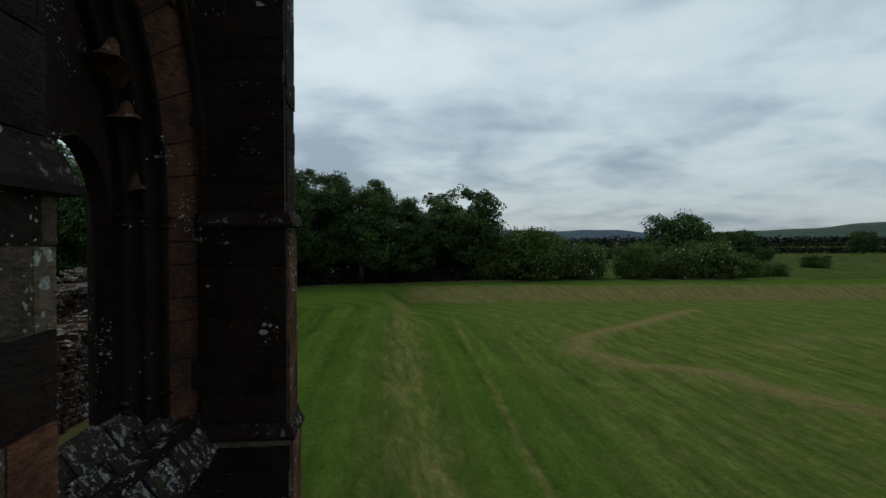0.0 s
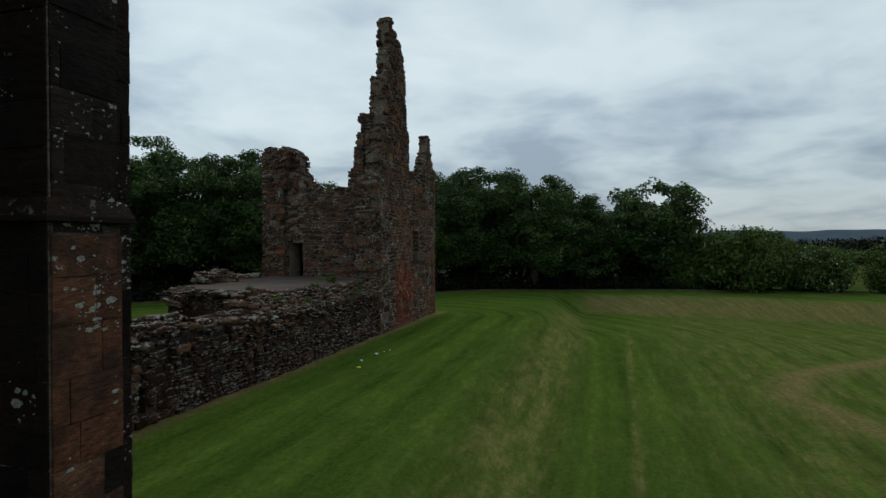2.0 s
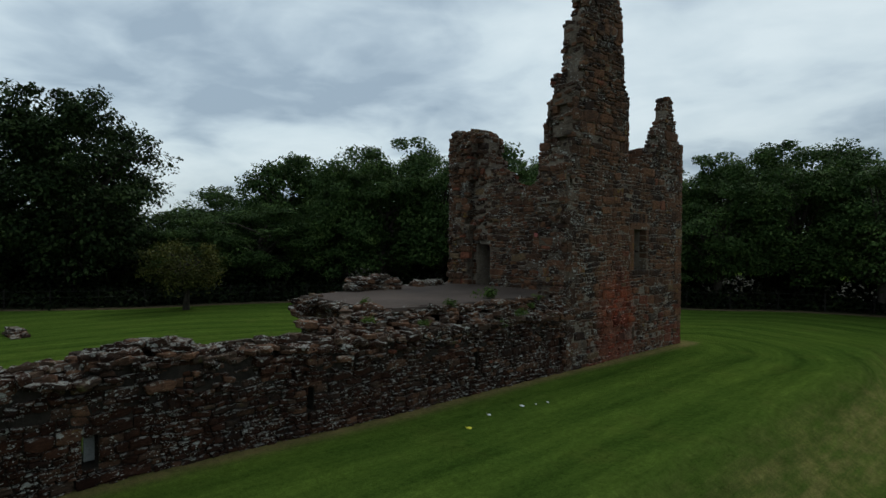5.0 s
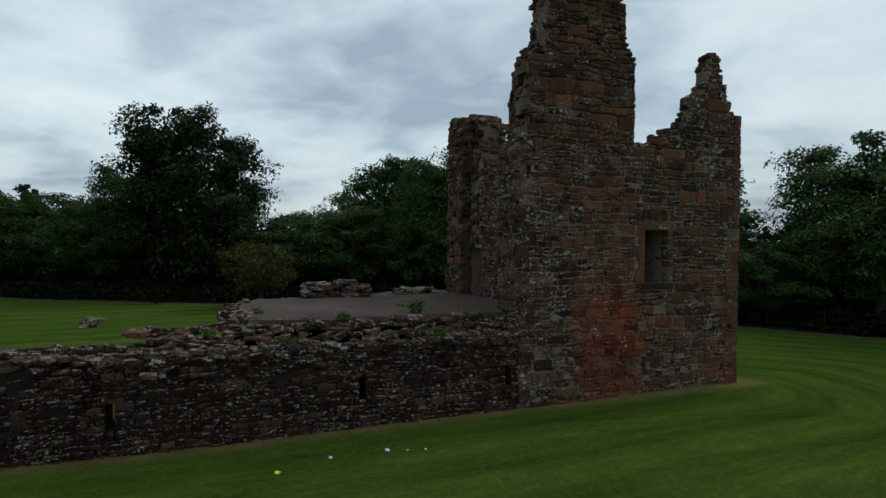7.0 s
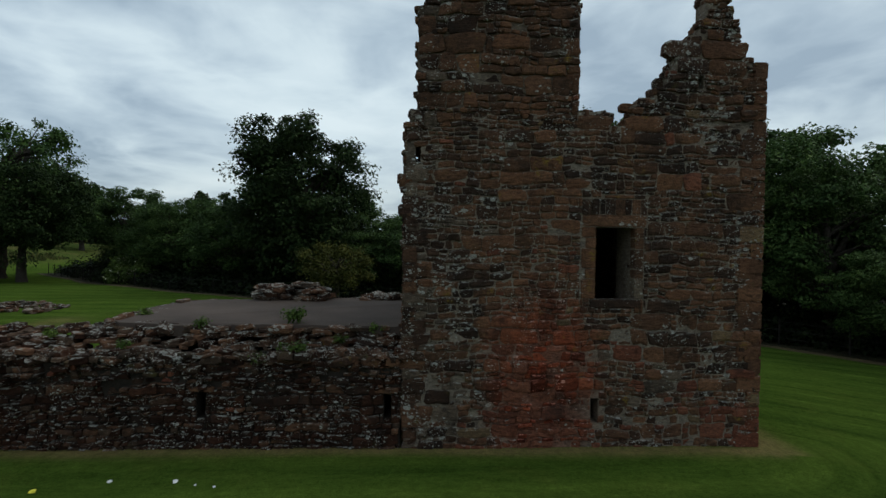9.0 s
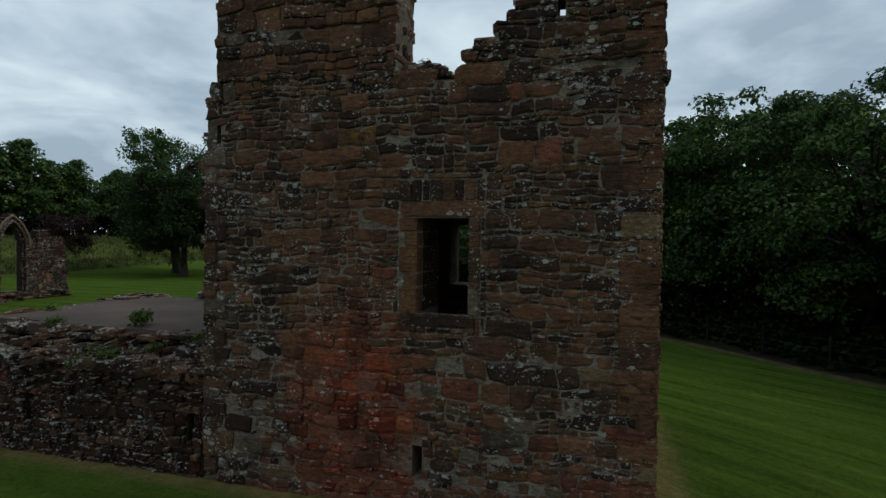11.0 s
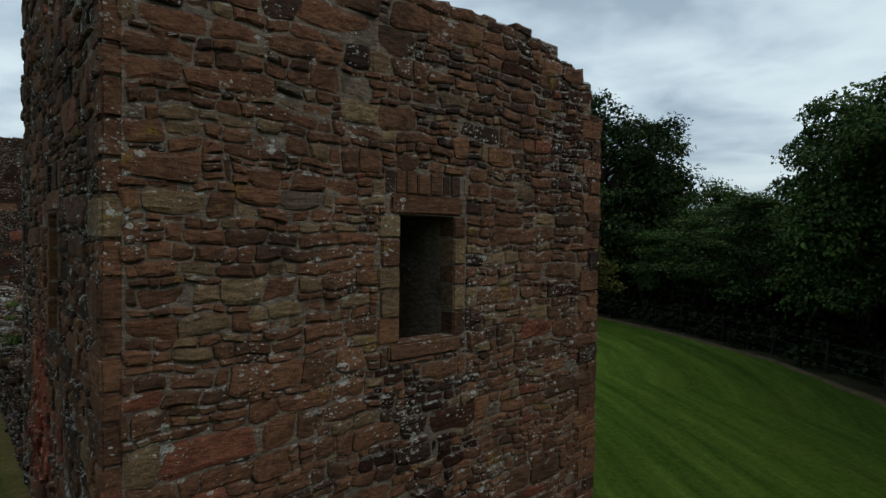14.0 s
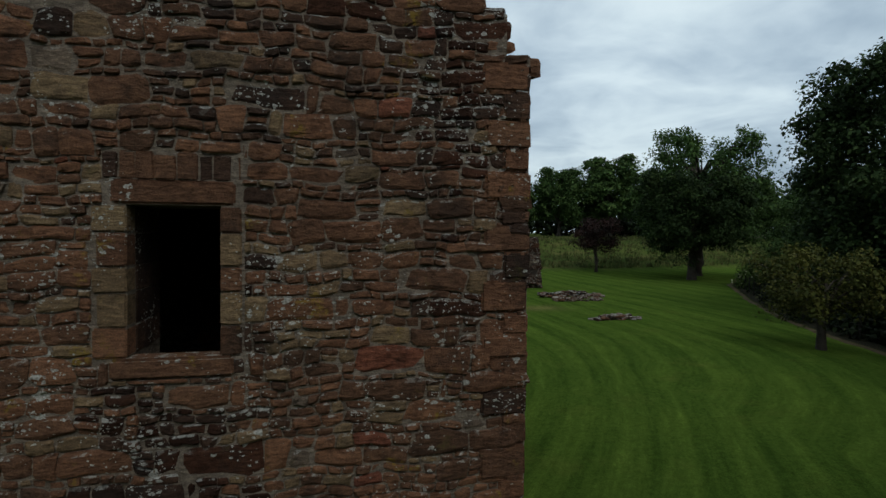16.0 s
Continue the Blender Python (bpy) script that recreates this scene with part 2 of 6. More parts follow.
MORTAR = stone_material("lime_mortar", (0.0811, 0.0638, 0.0490), (0.1452, 0.1172, 0.0913), (0.2306, 0.1938, 0.1554), 0.6, 0.1, 0.15, stain=0.9, tint=(0.85, 0.36, 0.28))
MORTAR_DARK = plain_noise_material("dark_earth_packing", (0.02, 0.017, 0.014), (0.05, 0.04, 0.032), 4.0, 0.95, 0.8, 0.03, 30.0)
SLAB = plain_noise_material("worn_asphalt_floor", (0.062, 0.047, 0.04), (0.105, 0.079, 0.066), 0.5, 0.85, 0.25, 0.01, 60.0)
SOIL = plain_noise_material("bare_soil_edging", (0.045, 0.036, 0.02), (0.095, 0.075, 0.04), 2.0, 0.95, 0.8, 0.03, 30.0)
# litter colour includes the shade of the crowns above it
WOOD_FLOOR = plain_noise_material("shade_dark_leaf_litter", (0.012, 0.012, 0.007), (0.03, 0.028, 0.014), 1.2, 0.95, 0.8, 0.05, 18.0)
BARK = plain_noise_material("tree_bark", (0.03, 0.025, 0.02), (0.07, 0.06, 0.05), 3.0, 0.95, 0.8, 0.03, 25.0)
PALE_PANEL = plain_noise_material("pale_grey_panel", (0.25, 0.25, 0.25), (0.33, 0.33, 0.32), 5.0, 0.7, 0.1, 0.004)
WIRE = plain_noise_material("dark_iron", (0.02, 0.02, 0.02), (0.035, 0.033, 0.03), 6.0, 0.6, 0.2, 0.003)
POST_WOOD = plain_noise_material("grey_fence_wood", (0.011, 0.01, 0.009), (0.022, 0.02, 0.017), 6.0, 0.9, 0.4, 0.006)


def leaf_material(name, dark, mid, light, extra=None, see=0.2):
    m, nt, b = material(name, 0.6)
    r = own_random(nt)
    stops = [(0.0, dark), (0.55, mid), (1.0, light)] if extra is None else [(0.0, dark), (0.5, mid), (0.94, light), (0.955, extra), (1.0, extra)]
    col = ramp_node(nt, r, stops)
    zone = noise_node(nt, 0.8, 5.0, 0.62, place(nt))
    col = mix_node(nt, 0.9, col, ramp_node(nt, zone, [(0.32, (0.45, 0.5, 0.5)), (0.5, (0.95, 0.95, 0.9)), (0.68, (1.75, 1.6, 1.35))]), "MULTIPLY")
    nt.links.new(col, b.inputs["Base Color"])
    b.inputs["Specular IOR Level"].default_value = 0.06
    t = nt.nodes.new("ShaderNodeBsdfTranslucent")
    nt.links.new(col, t.inputs["Color"])
    mx = nt.nodes.new("ShaderNodeMixShader")
    mx.inputs[0].default_value = see
    out = [n for n in nt.nodes if n.type == "OUTPUT_MATERIAL"][0]
    nt.links.new(b.outputs[0], mx.inputs[1]), nt.links.new(t.outputs[0], mx.inputs[2])
    nt.links.new(mx.outputs[0], out.inputs["Surface"])
    return m


LEAF = leaf_material("sycamore_leaf", (0.0235, 0.0494, 0.0155), (0.0452, 0.0852, 0.0252), (0.0859, 0.1319, 0.0436))
LEAF_DARK = leaf_material("dark_sycamore_leaf", (0.0118, 0.0241, 0.0090), (0.0235, 0.0430, 0.0146), (0.0451, 0.0688, 0.0246))
LEAF_LIGHT = leaf_material("ash_leaf", (0.02735, 0.05869, 0.01758), (0.04689, 0.09223, 0.02564), (0.07814, 0.1258, 0.04029))
LEAF_YELLOW = leaf_material("yellowing_leaf", (0.0363, 0.0462, 0.01188), (0.0594, 0.066, 0.0165), (0.0858, 0.0825, 0.0231))
LEAF_PURPLE = leaf_material("copper_leaf", (0.018, 0.012, 0.012), (0.03, 0.017, 0.016), (0.045, 0.024, 0.022))
LEAF_BUSH = leaf_material("hawthorn_leaf", (0.0369, 0.0656, 0.01476), (0.0656, 0.1066, 0.0246), (0.0984, 0.1435, 0.0369))
LEAF_FLOWER = leaf_material("flowering_hawthorn_leaf", (0.032, 0.06, 0.0144), (0.06, 0.096, 0.024), (0.088, 0.128, 0.036), (0.42, 0.43, 0.34))
# nearly black leaf: the shade under the crowns is put into its colour
LEAF_SHADED = leaf_material("shade_dark_leaf", (0.0038, 0.0075, 0.0027), (0.0076, 0.0142, 0.0044), (0.0143, 0.0230, 0.0071), see=0.08)

MEADOW_BLADE = leaf_material("meadow_blade", (0.03, 0.05, 0.014), (0.06, 0.078, 0.024), (0.14, 0.115, 0.055))
PLAQUE_RED = plain_noise_material("faded_red_paint", (0.3, 0.09, 0.08), (0.4, 0.14, 0.12), 8.0, 0.6, 0.2, 0.003)


def grass_material():
    """Mown lawn: stripes that follow the ruin's walls, pale dry turf where the mesh says so, fine blades."""
    m, nt, b = material("mown_grass", 0.85)
    pos = place(nt)
    sep = nt.nodes.new("ShaderNodeSeparateXYZ")
    nt.links.new(pos, sep.inputs[0])
    # distance from the long range of ruins, which the mower goes round
    ax = calc(nt, "MAXIMUM", calc(nt, "SUBTRACT", calc(nt, "ABSOLUTE", calc(nt, "ADD", sep.outputs["X"], 10.2)), 3.6), 0.0)
    west = calc(nt, "MULTIPLY", calc(nt, "ADD", sep.outputs["X"], 7.0), -0.067, True)
    ay = calc(nt, "MAXIMUM", calc(nt, "SUBTRACT", sep.outputs["Y"], calc(nt, "SUBTRACT", 34.5, calc(nt, "MULTIPLY", west, 16.0))), 0.0)
    d = calc(nt, "SQRT", calc(nt, "ADD", calc(nt, "MULTIPLY", ax, ax), calc(nt, "MULTIPLY", ay, ay)))
    wob = calc(nt, "MULTIPLY", noise_node(nt, 0.08, 3.0, 0.5, pos), 1.2)
    wave = calc(nt, "SINE", calc(nt, "MULTIPLY", calc(nt, "ADD", d, wob), 3.4))
    wave2 = calc(nt, "SINE", calc(nt, "MULTIPLY", calc(nt, "ADD", d, wob), 8.7))
    com = nt.nodes.new("ShaderNodeCombineXYZ")
    nt.links.new(d, com.inputs[0]), nt.links.new(calc(nt, "MULTIPLY", sep.outputs["Y"], 0.05), com.inputs[1])
    streak = noise_node(nt, 2.3, 6.0, 0.7, com.outputs[0])
    st = calc(nt, "ADD", calc(nt, "MULTIPLY", wave, 0.42), calc(nt, "MULTIPLY", wave2, 0.22))
    st = calc(nt, "MULTIPLY", st, ramp_node(nt, noise_node(nt, 0.2, 5.0, 0.65, pos), [(0.35, (0.1, 0.1, 0.1)), (0.65, (1, 1, 1))]))
    st = calc(nt, "ADD", st, calc(nt, "MULTIPLY", calc(nt, "SUBTRACT", streak, 0.5), 1.0))
    st = calc(nt, "ADD", st, 0.5, True)
    fresh = mix_node(nt, st, (0.039, 0.073, 0.0135), (0.075, 0.125, 0.022))
    att = nt.nodes.new("ShaderNodeAttribute")
    att.attribute_name = "dry"
    dryn = calc(nt, "MULTIPLY", att.outputs["Fac"], ramp_node(nt, noise_node(nt, 1.4, 6.0, 0.65, pos), [(0.28, (0.3, 0.3, 0.3)), (0.62, (1, 1, 1))]), True)
    com2 = nt.nodes.new("ShaderNodeCombineXYZ")
    nt.links.new(d, com2.inputs[0]), nt.links.new(calc(nt, "MULTIPLY", sep.outputs["Y"], 0.14), com2.inputs[1])
    clump = noise_node(nt, 2.6, 6.0, 0.72, com2.outputs[0])
    dryn = calc(nt, "MULTIPLY", dryn, ramp_node(nt, clump, [(0.4, (0.15, 0.15, 0.15)), (0.62, (1.1, 1.1, 1.1))]))
    worn = nt.nodes.new("ShaderNodeAttribute")
    worn.attribute_name = "worn"
    wornn = calc(nt, "MULTIPLY", worn.outputs["Fac"], ramp_node(nt, noise_node(nt, 2.1, 6.0, 0.7, pos), [(0.3, (0.45, 0.45, 0.45)), (0.6, (1, 1, 1))]), True)
    big = noise_node(nt, 0.22, 5.0, 0.6, pos)
    fresh = mix_node(nt, 0.9, fresh, ramp_node(nt, big, [(0.3, (0.82, 0.86, 0.86)), (0.7, (1.2, 1.14, 1.08))]), "MULTIPLY")
    patchy = ramp_node(nt, noise_node(nt, 0.55, 7.0, 0.68, pos), [(0.54, (0, 0, 0)), (0.7, (1, 1, 1))])
    fresh = mix_node(nt, calc(nt, "MULTIPLY", patchy, 0.28), fresh, (0.10, 0.112, 0.026))
    turf = mix_node(nt, noise_node(nt, 2.0, 5.0, 0.6, pos), (0.15, 0.138, 0.042), (0.235, 0.195, 0.085))
    col = mix_node(nt, dryn, fresh, turf)
    col = mix_node(nt, wornn, col, (0.185, 0.145, 0.066))
    wild = nt.nodes.new("ShaderNodeAttribute")
    wild.attribute_name = "rough"
    tall = ramp_node(nt, noise_node(nt, 0.35, 7.0, 0.65, pos), [(0.36, (0.024, 0.044, 0.013)), (0.5, (0.045, 0.066, 0.02)), (0.64, (0.105, 0.092, 0.042))])
    col = mix_node(nt, wild.outputs["Fac"], col, tall)
    fine = noise_node(nt, 38.0, 5.0, 0.75, pos)
    tuft = noise_node(nt, 7.0, 5.0, 0.65, pos)
    blade_v = nt.nodes.new("ShaderNodeCombineXYZ")
    nt.links.new(d, blade_v.inputs[0]), nt.links.new(calc(nt, "MULTIPLY", sep.outputs["Y"], 0.2), blade_v.inputs[1])
    swath = noise_node(nt, 4.5, 7.0, 0.75, blade_v.outputs[0])
    col = mix_node(nt, 0.85, col, ramp_node(nt, swath, [(0.32, (0.74, 0.77, 0.74)), (0.5, (1, 1, 1)), (0.68, (1.34, 1.26, 1.28))]), "MULTIPLY")
    col = mix_node(nt, 0.85, col, ramp_node(nt, fine, [(0.3, (0.45, 0.48, 0.45)), (0.7, (1.5, 1.45, 1.4))]), "MULTIPLY")
    col = mix_node(nt, 0.7, col, ramp_node(nt, tuft, [(0.3, (0.68, 0.7, 0.68)), (0.7, (1.28, 1.26, 1.2))]), "MULTIPLY")
    nt.links.new(col, b.inputs["Base Color"])
    b.inputs["Specular IOR Level"].default_value = 0.0
    bump_node(nt, b, calc(nt, "ADD", fine, tuft), 0.8, 0.06)
    return m


GRASS = grass_material()
# hill colours with the distance haze already mixed in
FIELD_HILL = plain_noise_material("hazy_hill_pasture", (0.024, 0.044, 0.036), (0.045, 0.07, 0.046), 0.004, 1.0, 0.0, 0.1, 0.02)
HILL_HAZE = plain_noise_material("haze_blue_far_hill", (0.032, 0.056, 0.078), (0.042, 0.066, 0.084), 0.003, 1.0, 0.0, 0.1, 0.02)

# ---- mesh helpers ----


def mesh_data(name, verts, faces, mat, smooth=False):
    me = bpy.data.meshes.new(name)
    me.from_pydata(verts if isinstance(verts, list) else verts.tolist(), [], faces if isinstance(faces, list) else faces.tolist())
    me.materials.append(mat)
    if smooth:
        me.polygons.foreach_set("use_smooth", [True] * len(me.polygons))
    me.update()
    return me


def piece(name, verts, faces, mat, parent=None, label="", smooth=False):
    ob = new(name, mesh_data(name, verts, faces, mat, smooth))
    if parent is not None:
        ob.parent = parent
    return tagged(ob, label)


def part(name, bm, mat, parent=None, label="", smooth=False):
    me = bpy.data.meshes.new(name)
    bm.to_mesh(me)
    bm.free()
    me.materials.append(mat)
    if smooth:
        me.polygons.foreach_set("use_smooth", [True] * len(me.polygons))
    ob = new(name, me)
    if parent is not None:
        ob.parent = parent
    return tagged(ob, label)


def thing(name, label, category, at=(0, 0, 0), group="", kind=""):
    ob = new(name)
    ob.location = at
    ob.empty_display_size = 0.3
    return tagged(ob, label, category, group, kind)


def unit_block(seed, lump=False, smooth_face=False):
    """A rough stone, 1 x 1 x 1 about its middle, face towards -y; every stone is one of these, scaled."""
    r = np.random.default_rng(seed)
    a = np.array([-0.5, -0.36, 0.0, 0.36, 0.5])
    c = np.array([-0.5, -0.3, 0.3, 0.5])
    cut = r.uniform(0.0, 0.13, 4) if not smooth_face else np.zeros(4)
    lean, rise, belly = r.normal(0, 0.035, 3) if not smooth_face else np.zeros(3)
    jit = 0.032 if not smooth_face else 0.006
    verts = []
    for j, z in enumerate(c):
        for i, x in enumerate(a):
            edge = i in (0, 4) or j in (0, 3)
            corner = i in (0, 4) and j in (0, 3)
            y = -0.5 + ((0.085 if not smooth_face else 0.03) if edge else 0.0) + (0.03 if corner and not smooth_face else 0) + r.uniform(-1, 1) * jit * 1.4
            k = cut[(i > 2) + 2 * (j > 1)] if corner else 0.0
            verts.append((x * (1 - k) + lean * z + r.uniform(-jit, jit), y, z * (1 - 1.2 * k) * (1 + 0.6 * belly * x) + rise * x + r.uniform(-jit, jit)))
    faces = []
    for j in range(3):
        for i in range(4):
            p = j * 5 + i
            faces.append((p, p + 1, p + 6, p + 5))
    ring = [0, 1, 2, 3, 4, 9, 14, 19, 18, 17, 16, 15, 10, 5]
    for k in ring:
        x, y, z = verts[k]
        verts.append((x * (0.86 if lump else 0.97), 0.5 - (0.14 if lump else 0), z * (0.8 if lump else 0.97)))
    n = len(ring)
    for k in range(n):
        q, s = ring[k], ring[(k + 1) % n]
        faces.append((s, q, 20 + k, 20 + (k + 1) % n))
    faces.append(tuple(20 + k for k in range(n)))
    return np.array(verts), faces


BLOCKS = [unit_block(100 + k) for k in range(24)] + [unit_block(200 + k, False, True) for k in range(6)]
LUMPS = [unit_block(300 + k, True) for k in range(10)]


def stones_joined(name, mats, items, parent, label=""):
    """Many stones in one mesh. items: (vertices, faces, material's number)."""
    if not items:
        return None
    vs, fs, mi, base = [], [], [], 0
    for v, f, mat in items:
        vs.append(v)
        fs += [tuple(i + base for i in q) for q in f]
        mi += [mat] * len(f)
        base += len(v)
    me = bpy.data.meshes.new(name)
    me.from_pydata(np.concatenate(vs).tolist(), [], fs)
    for m in mats:
        me.materials.append(m)
    me.polygons.foreach_set("material_index", mi)
    me.update()
    ob = new(name, me)
    ob.parent = parent
    return tagged(ob, label, kind="stuff")


def euler_array(x, y, z):
    return np.array(Euler((x, y, z)).to_matrix())


def inside(poly, u, z):
    hit = False
    n = len(poly)
    for i in range(n):
        (a, b), (c, d) = poly[i], poly[(i + 1) % n]
        if (b > z) != (d > z) and u < (c - a) * (z - b) / (d - b) + a:
            hit = not hit
    return hit


def core_mesh(poly, holes, thick, step, recess):
    """The wall's packed heart: cells of the outline, with the openings left through it. u, depth, z."""
    us = [p[0] for p in poly]
    zs = [p[1] for p in poly]

    def lines(lo, hi, marks):
        at = list(np.arange(lo, hi, step)) + [hi]
        at = [v for v in at if all(abs(v - m) > step * 0.4 for m in marks)] + [m for m in marks if lo <= m <= hi]
        return sorted(set(round(v, 4) for v in at))

    U = lines(min(us), max(us), [h[0] for h in holes] + [h[1] for h in holes])
    Z = lines(min(zs), max(zs), [h[2] for h in holes] + [h[3] for h in holes])
    nu, nz = len(U) - 1, len(Z) - 1
    full = np.zeros((nu + 2, nz + 2), bool)
    for i in range(nu):
        for j in range(nz):
            cu, cz = (U[i] + U[i + 1]) / 2, (Z[j] + Z[j + 1]) / 2
            if inside(poly, cu, cz) and not any(h[0] < cu < h[1] and h[2] < cz < h[3] for h in holes):
                full[i + 1, j + 1] = True
    verts, faces, index, open_sides = [], [], {}, []

    def vert(i, j, k):
        key = (i, j, k)
        if key not in index:
            index[key] = len(verts)
            verts.append((U[i], recess if k == 0 else thick - recess, Z[j]))
        return index[key]

    for i in range(nu):
        for j in range(nz):
            if not full[i + 1, j + 1]:
                continue
            faces.append((vert(i, j, 0), vert(i + 1, j, 0), vert(i + 1, j + 1, 0), vert(i, j + 1, 0)))
            faces.append((vert(i, j, 1), vert(i, j + 1, 1), vert(i + 1, j + 1, 1), vert(i + 1, j, 1)))
            for di, dj, a, b in ((-1, 0, (i, j), (i, j + 1)), (1, 0, (i + 1, j + 1), (i + 1, j)), (0, -1, (i + 1, j), (i, j)), (0, 1, (i, j + 1), (i + 1, j + 1))):
                if not full[i + 1 + di, j + 1 + dj]:
                    faces.append((vert(*a, 0), vert(*b, 0), vert(*b, 1), vert(*a, 1)))
                    mu, mz = (U[a[0]] + U[b[0]]) / 2, (Z[a[1]] + Z[b[1]]) / 2
                    if not any(h[0] - 0.05 < mu < h[1] + 0.05 and h[2] - 0.05 < mz < h[3] + 0.05 for h in holes):
                        open_sides.append((mu, mz, di, dj))
    return verts, faces, open_sides


def rubble_wall(name, parent, p0, p1, poly, thick, choose, mats, holes=(), singles=None, band=0.46, chunk=0.62, faces="front", joint=0.011, proud=0.02, label="", mortar=None, seed=1, step=0.22, rough_top=True, limit=290, flat=False, ends=(True, True), clear=(), recess=0.026, ragged=None):
    """A wall of coursed rubble from p0 to p1 (its face; it looks to the right of that way): a core with recessed joints,
    and stones on its faces, broken ends and top. choose(u, z, rng) gives a stone's material number. holes: (u0, u1, z0, z1).
    ragged(u, z): how uneven it is. clear: places left free for dressed stones. singles: (u, z): the stones nearest to this place are objects of their own."""
    r = np.random.default_rng(seed)
    p0, p1 = np.array(p0, float), np.array(p1, float)
    length = np.linalg.norm(p1 - p0)
    d = (p1 - p0) / length
    back = np.array([-d[1], d[0]])
    frame_m = np.eye(4)
    frame_m[:2, 0], frame_m[:2, 1], frame_m[:2, 3] = d, back, p0
    verts, fcs, sides = core_mesh(poly, holes, thick, step, recess if not flat else 0.014)
    wall = piece(name, verts, fcs, mortar or MORTAR, parent, label)
    wall.matrix_basis = Matrix(frame_m.tolist())
    us, zs = [p[0] for p in poly], [p[1] for p in poly]
    items = []

    def set_stone(side, a0, b0, h0, h1):
        spans = [(a0, b0, h0, h1)]
        for ho in (*holes, *clear):
            cut = []
            for a, b, c0, c1 in spans:
                if b <= ho[0] or a >= ho[1] or c1 <= ho[2] or c0 >= ho[3]:
                    cut.append((a, b, c0, c1))
                    continue
                if a < ho[0] - 0.05:
                    cut.append((a, ho[0], c0, c1))
                if b > ho[1] + 0.05:
                    cut.append((ho[1], b, c0, c1))
                m0, m1 = max(a, ho[0]), min(b, ho[1])
                if c0 < ho[2] - 0.03:
                    cut.append((m0, m1, c0, ho[2]))
                if c1 > ho[3] + 0.03:
                    cut.append((m0, m1, ho[3], c1))
            spans = cut
        for a, b, c0, c1 in spans:
            a, b = max(a, min(us)), min(b, max(us))
            if b - a < 0.05 or c1 - c0 < 0.03:
                continue
            cu, cz = (a + b) / 2, (c0 + c1) / 2
            if inside(poly, cu, cz):
                items.append((side, cu, cz, b - a - joint * r.uniform(0.5, 1.6), c1 - c0 - joint * r.uniform(0.5, 1.6)))

    def row(side, a, b, h0, h1):
        """One row of stones, now and then with a stack of thin pinning stones between two of them."""
        u = a
        while u < b - 0.01:
            w = float(np.clip((h1 - h0) * r.uniform(0.9, 2.9), 0.13, 0.82)) if not flat else chunk * r.uniform(0.6, 1.4)
            if b - u - w < 0.12:
                w = b - u
            if not flat and h1 - h0 > 0.15 and r.random() < 0.14:
                w = min(w, r.uniform(0.1, 0.24))
                n = 2 if h1 - h0 < 0.2 else 3
                for q in range(n):
                    set_stone(side, u, u + w, h0 + (h1 - h0) * q / n, h0 + (h1 - h0) * (q + 1) / n)
            else:
                set_stone(side, u, u + w, h0, h1)
            u += w

    def lay(side):
        """Courses broken into stretches: one tall row, a tall row with a levelling strip of thin stones, or several low rows."""
        z = min(zs) - 0.15
        while z < max(zs):
            hb = band * r.uniform(0.85, 1.2)
            u = min(us) - r.uniform(0, chunk)
            while u < max(us):
                w = 2.4 * chunk * r.uniform(0.6, 1.7)
                kind = r.random()
                if flat or kind < 0.2:
                    cuts = [0, 1]
                elif kind < 0.5:
                    c = r.uniform(0.2, 0.32)
                    cuts = [0, c, 1] if r.random() < 0.5 else [0, 1 - c, 1]
                elif kind < 0.82 or hb < 0.26:
                    cuts = [0, r.uniform(0.38, 0.62), 1]
                else:
                    cuts = [0, r.uniform(0.26, 0.38), r.uniform(0.6, 0.72), 1]
                for q in range(len(cuts) - 1):
                    row(side, u, u + w, z + hb * cuts[q], z + hb * cuts[q + 1])
                u += w
            z += hb

    if "front" in faces:
        lay(0)
    if "back" in faces:
        lay(1)
    keep_out = [*holes, *clear]

    def warp(v):
        """Bends the courses and the joints, but not beside openings."""
        u, z = v[:, 0], v[:, 2]
        free = np.ones(len(u))
        for h in keep_out:
            gap = np.hypot(np.maximum(np.maximum(h[0] - u, u - h[1]), 0), np.maximum(np.maximum(h[2] - z, z - h[3]), 0))
            free = np.minimum(free, np.clip(gap / 0.25, 0, 1))
        if flat:
            free *= 0.0
        k = seed * 1.7
        du = 0.022 * np.sin(4.1 * u + 3.7 * z + k) + 0.014 * np.sin(12.3 * z - 5.1 * u + 2 * k) + 0.01 * np.sin(19 * u + 23 * z)
        dz = 0.022 * np.sin(2.3 * u - 1.1 * z + k) + 0.016 * np.sin(7.2 * u + 4.5 * z + 3 * k) + 0.009 * np.sin(17 * u - 12 * z + k)
        w = v.copy()
        w[:, 0] += du * free
        w[:, 2] += dz * free
        return w

    made = []
    for side, cu, cz, w, h in items:
        depth = r.uniform(0.16, 0.24)
        wild = ragged(cu, cz) if ragged else 1.0
        out = r.normal(0, proud * wild)
        y = depth / 2 - 0.012 - out
        tilt = (0.7 + 0.3 * wild) if not flat else 0.1
        lin = euler_array(r.normal(0, 0.05) * tilt, r.normal(0, 0.016) * tilt, r.normal(0, 0.045) * tilt) @ np.diag([w, depth, h])
        block, fb = BLOCKS[int(r.integers(24, 30) if flat else r.integers(24))]
        v = block @ lin.T
        v = warp(v + np.array([cu, y, cz]))
        if side:
            v[:, 1] = thick - v[:, 1]
            fb = [q[::-1] for q in fb]
        made.append((side, cu, cz, v, fb, int(choose(cu, cz, r))))
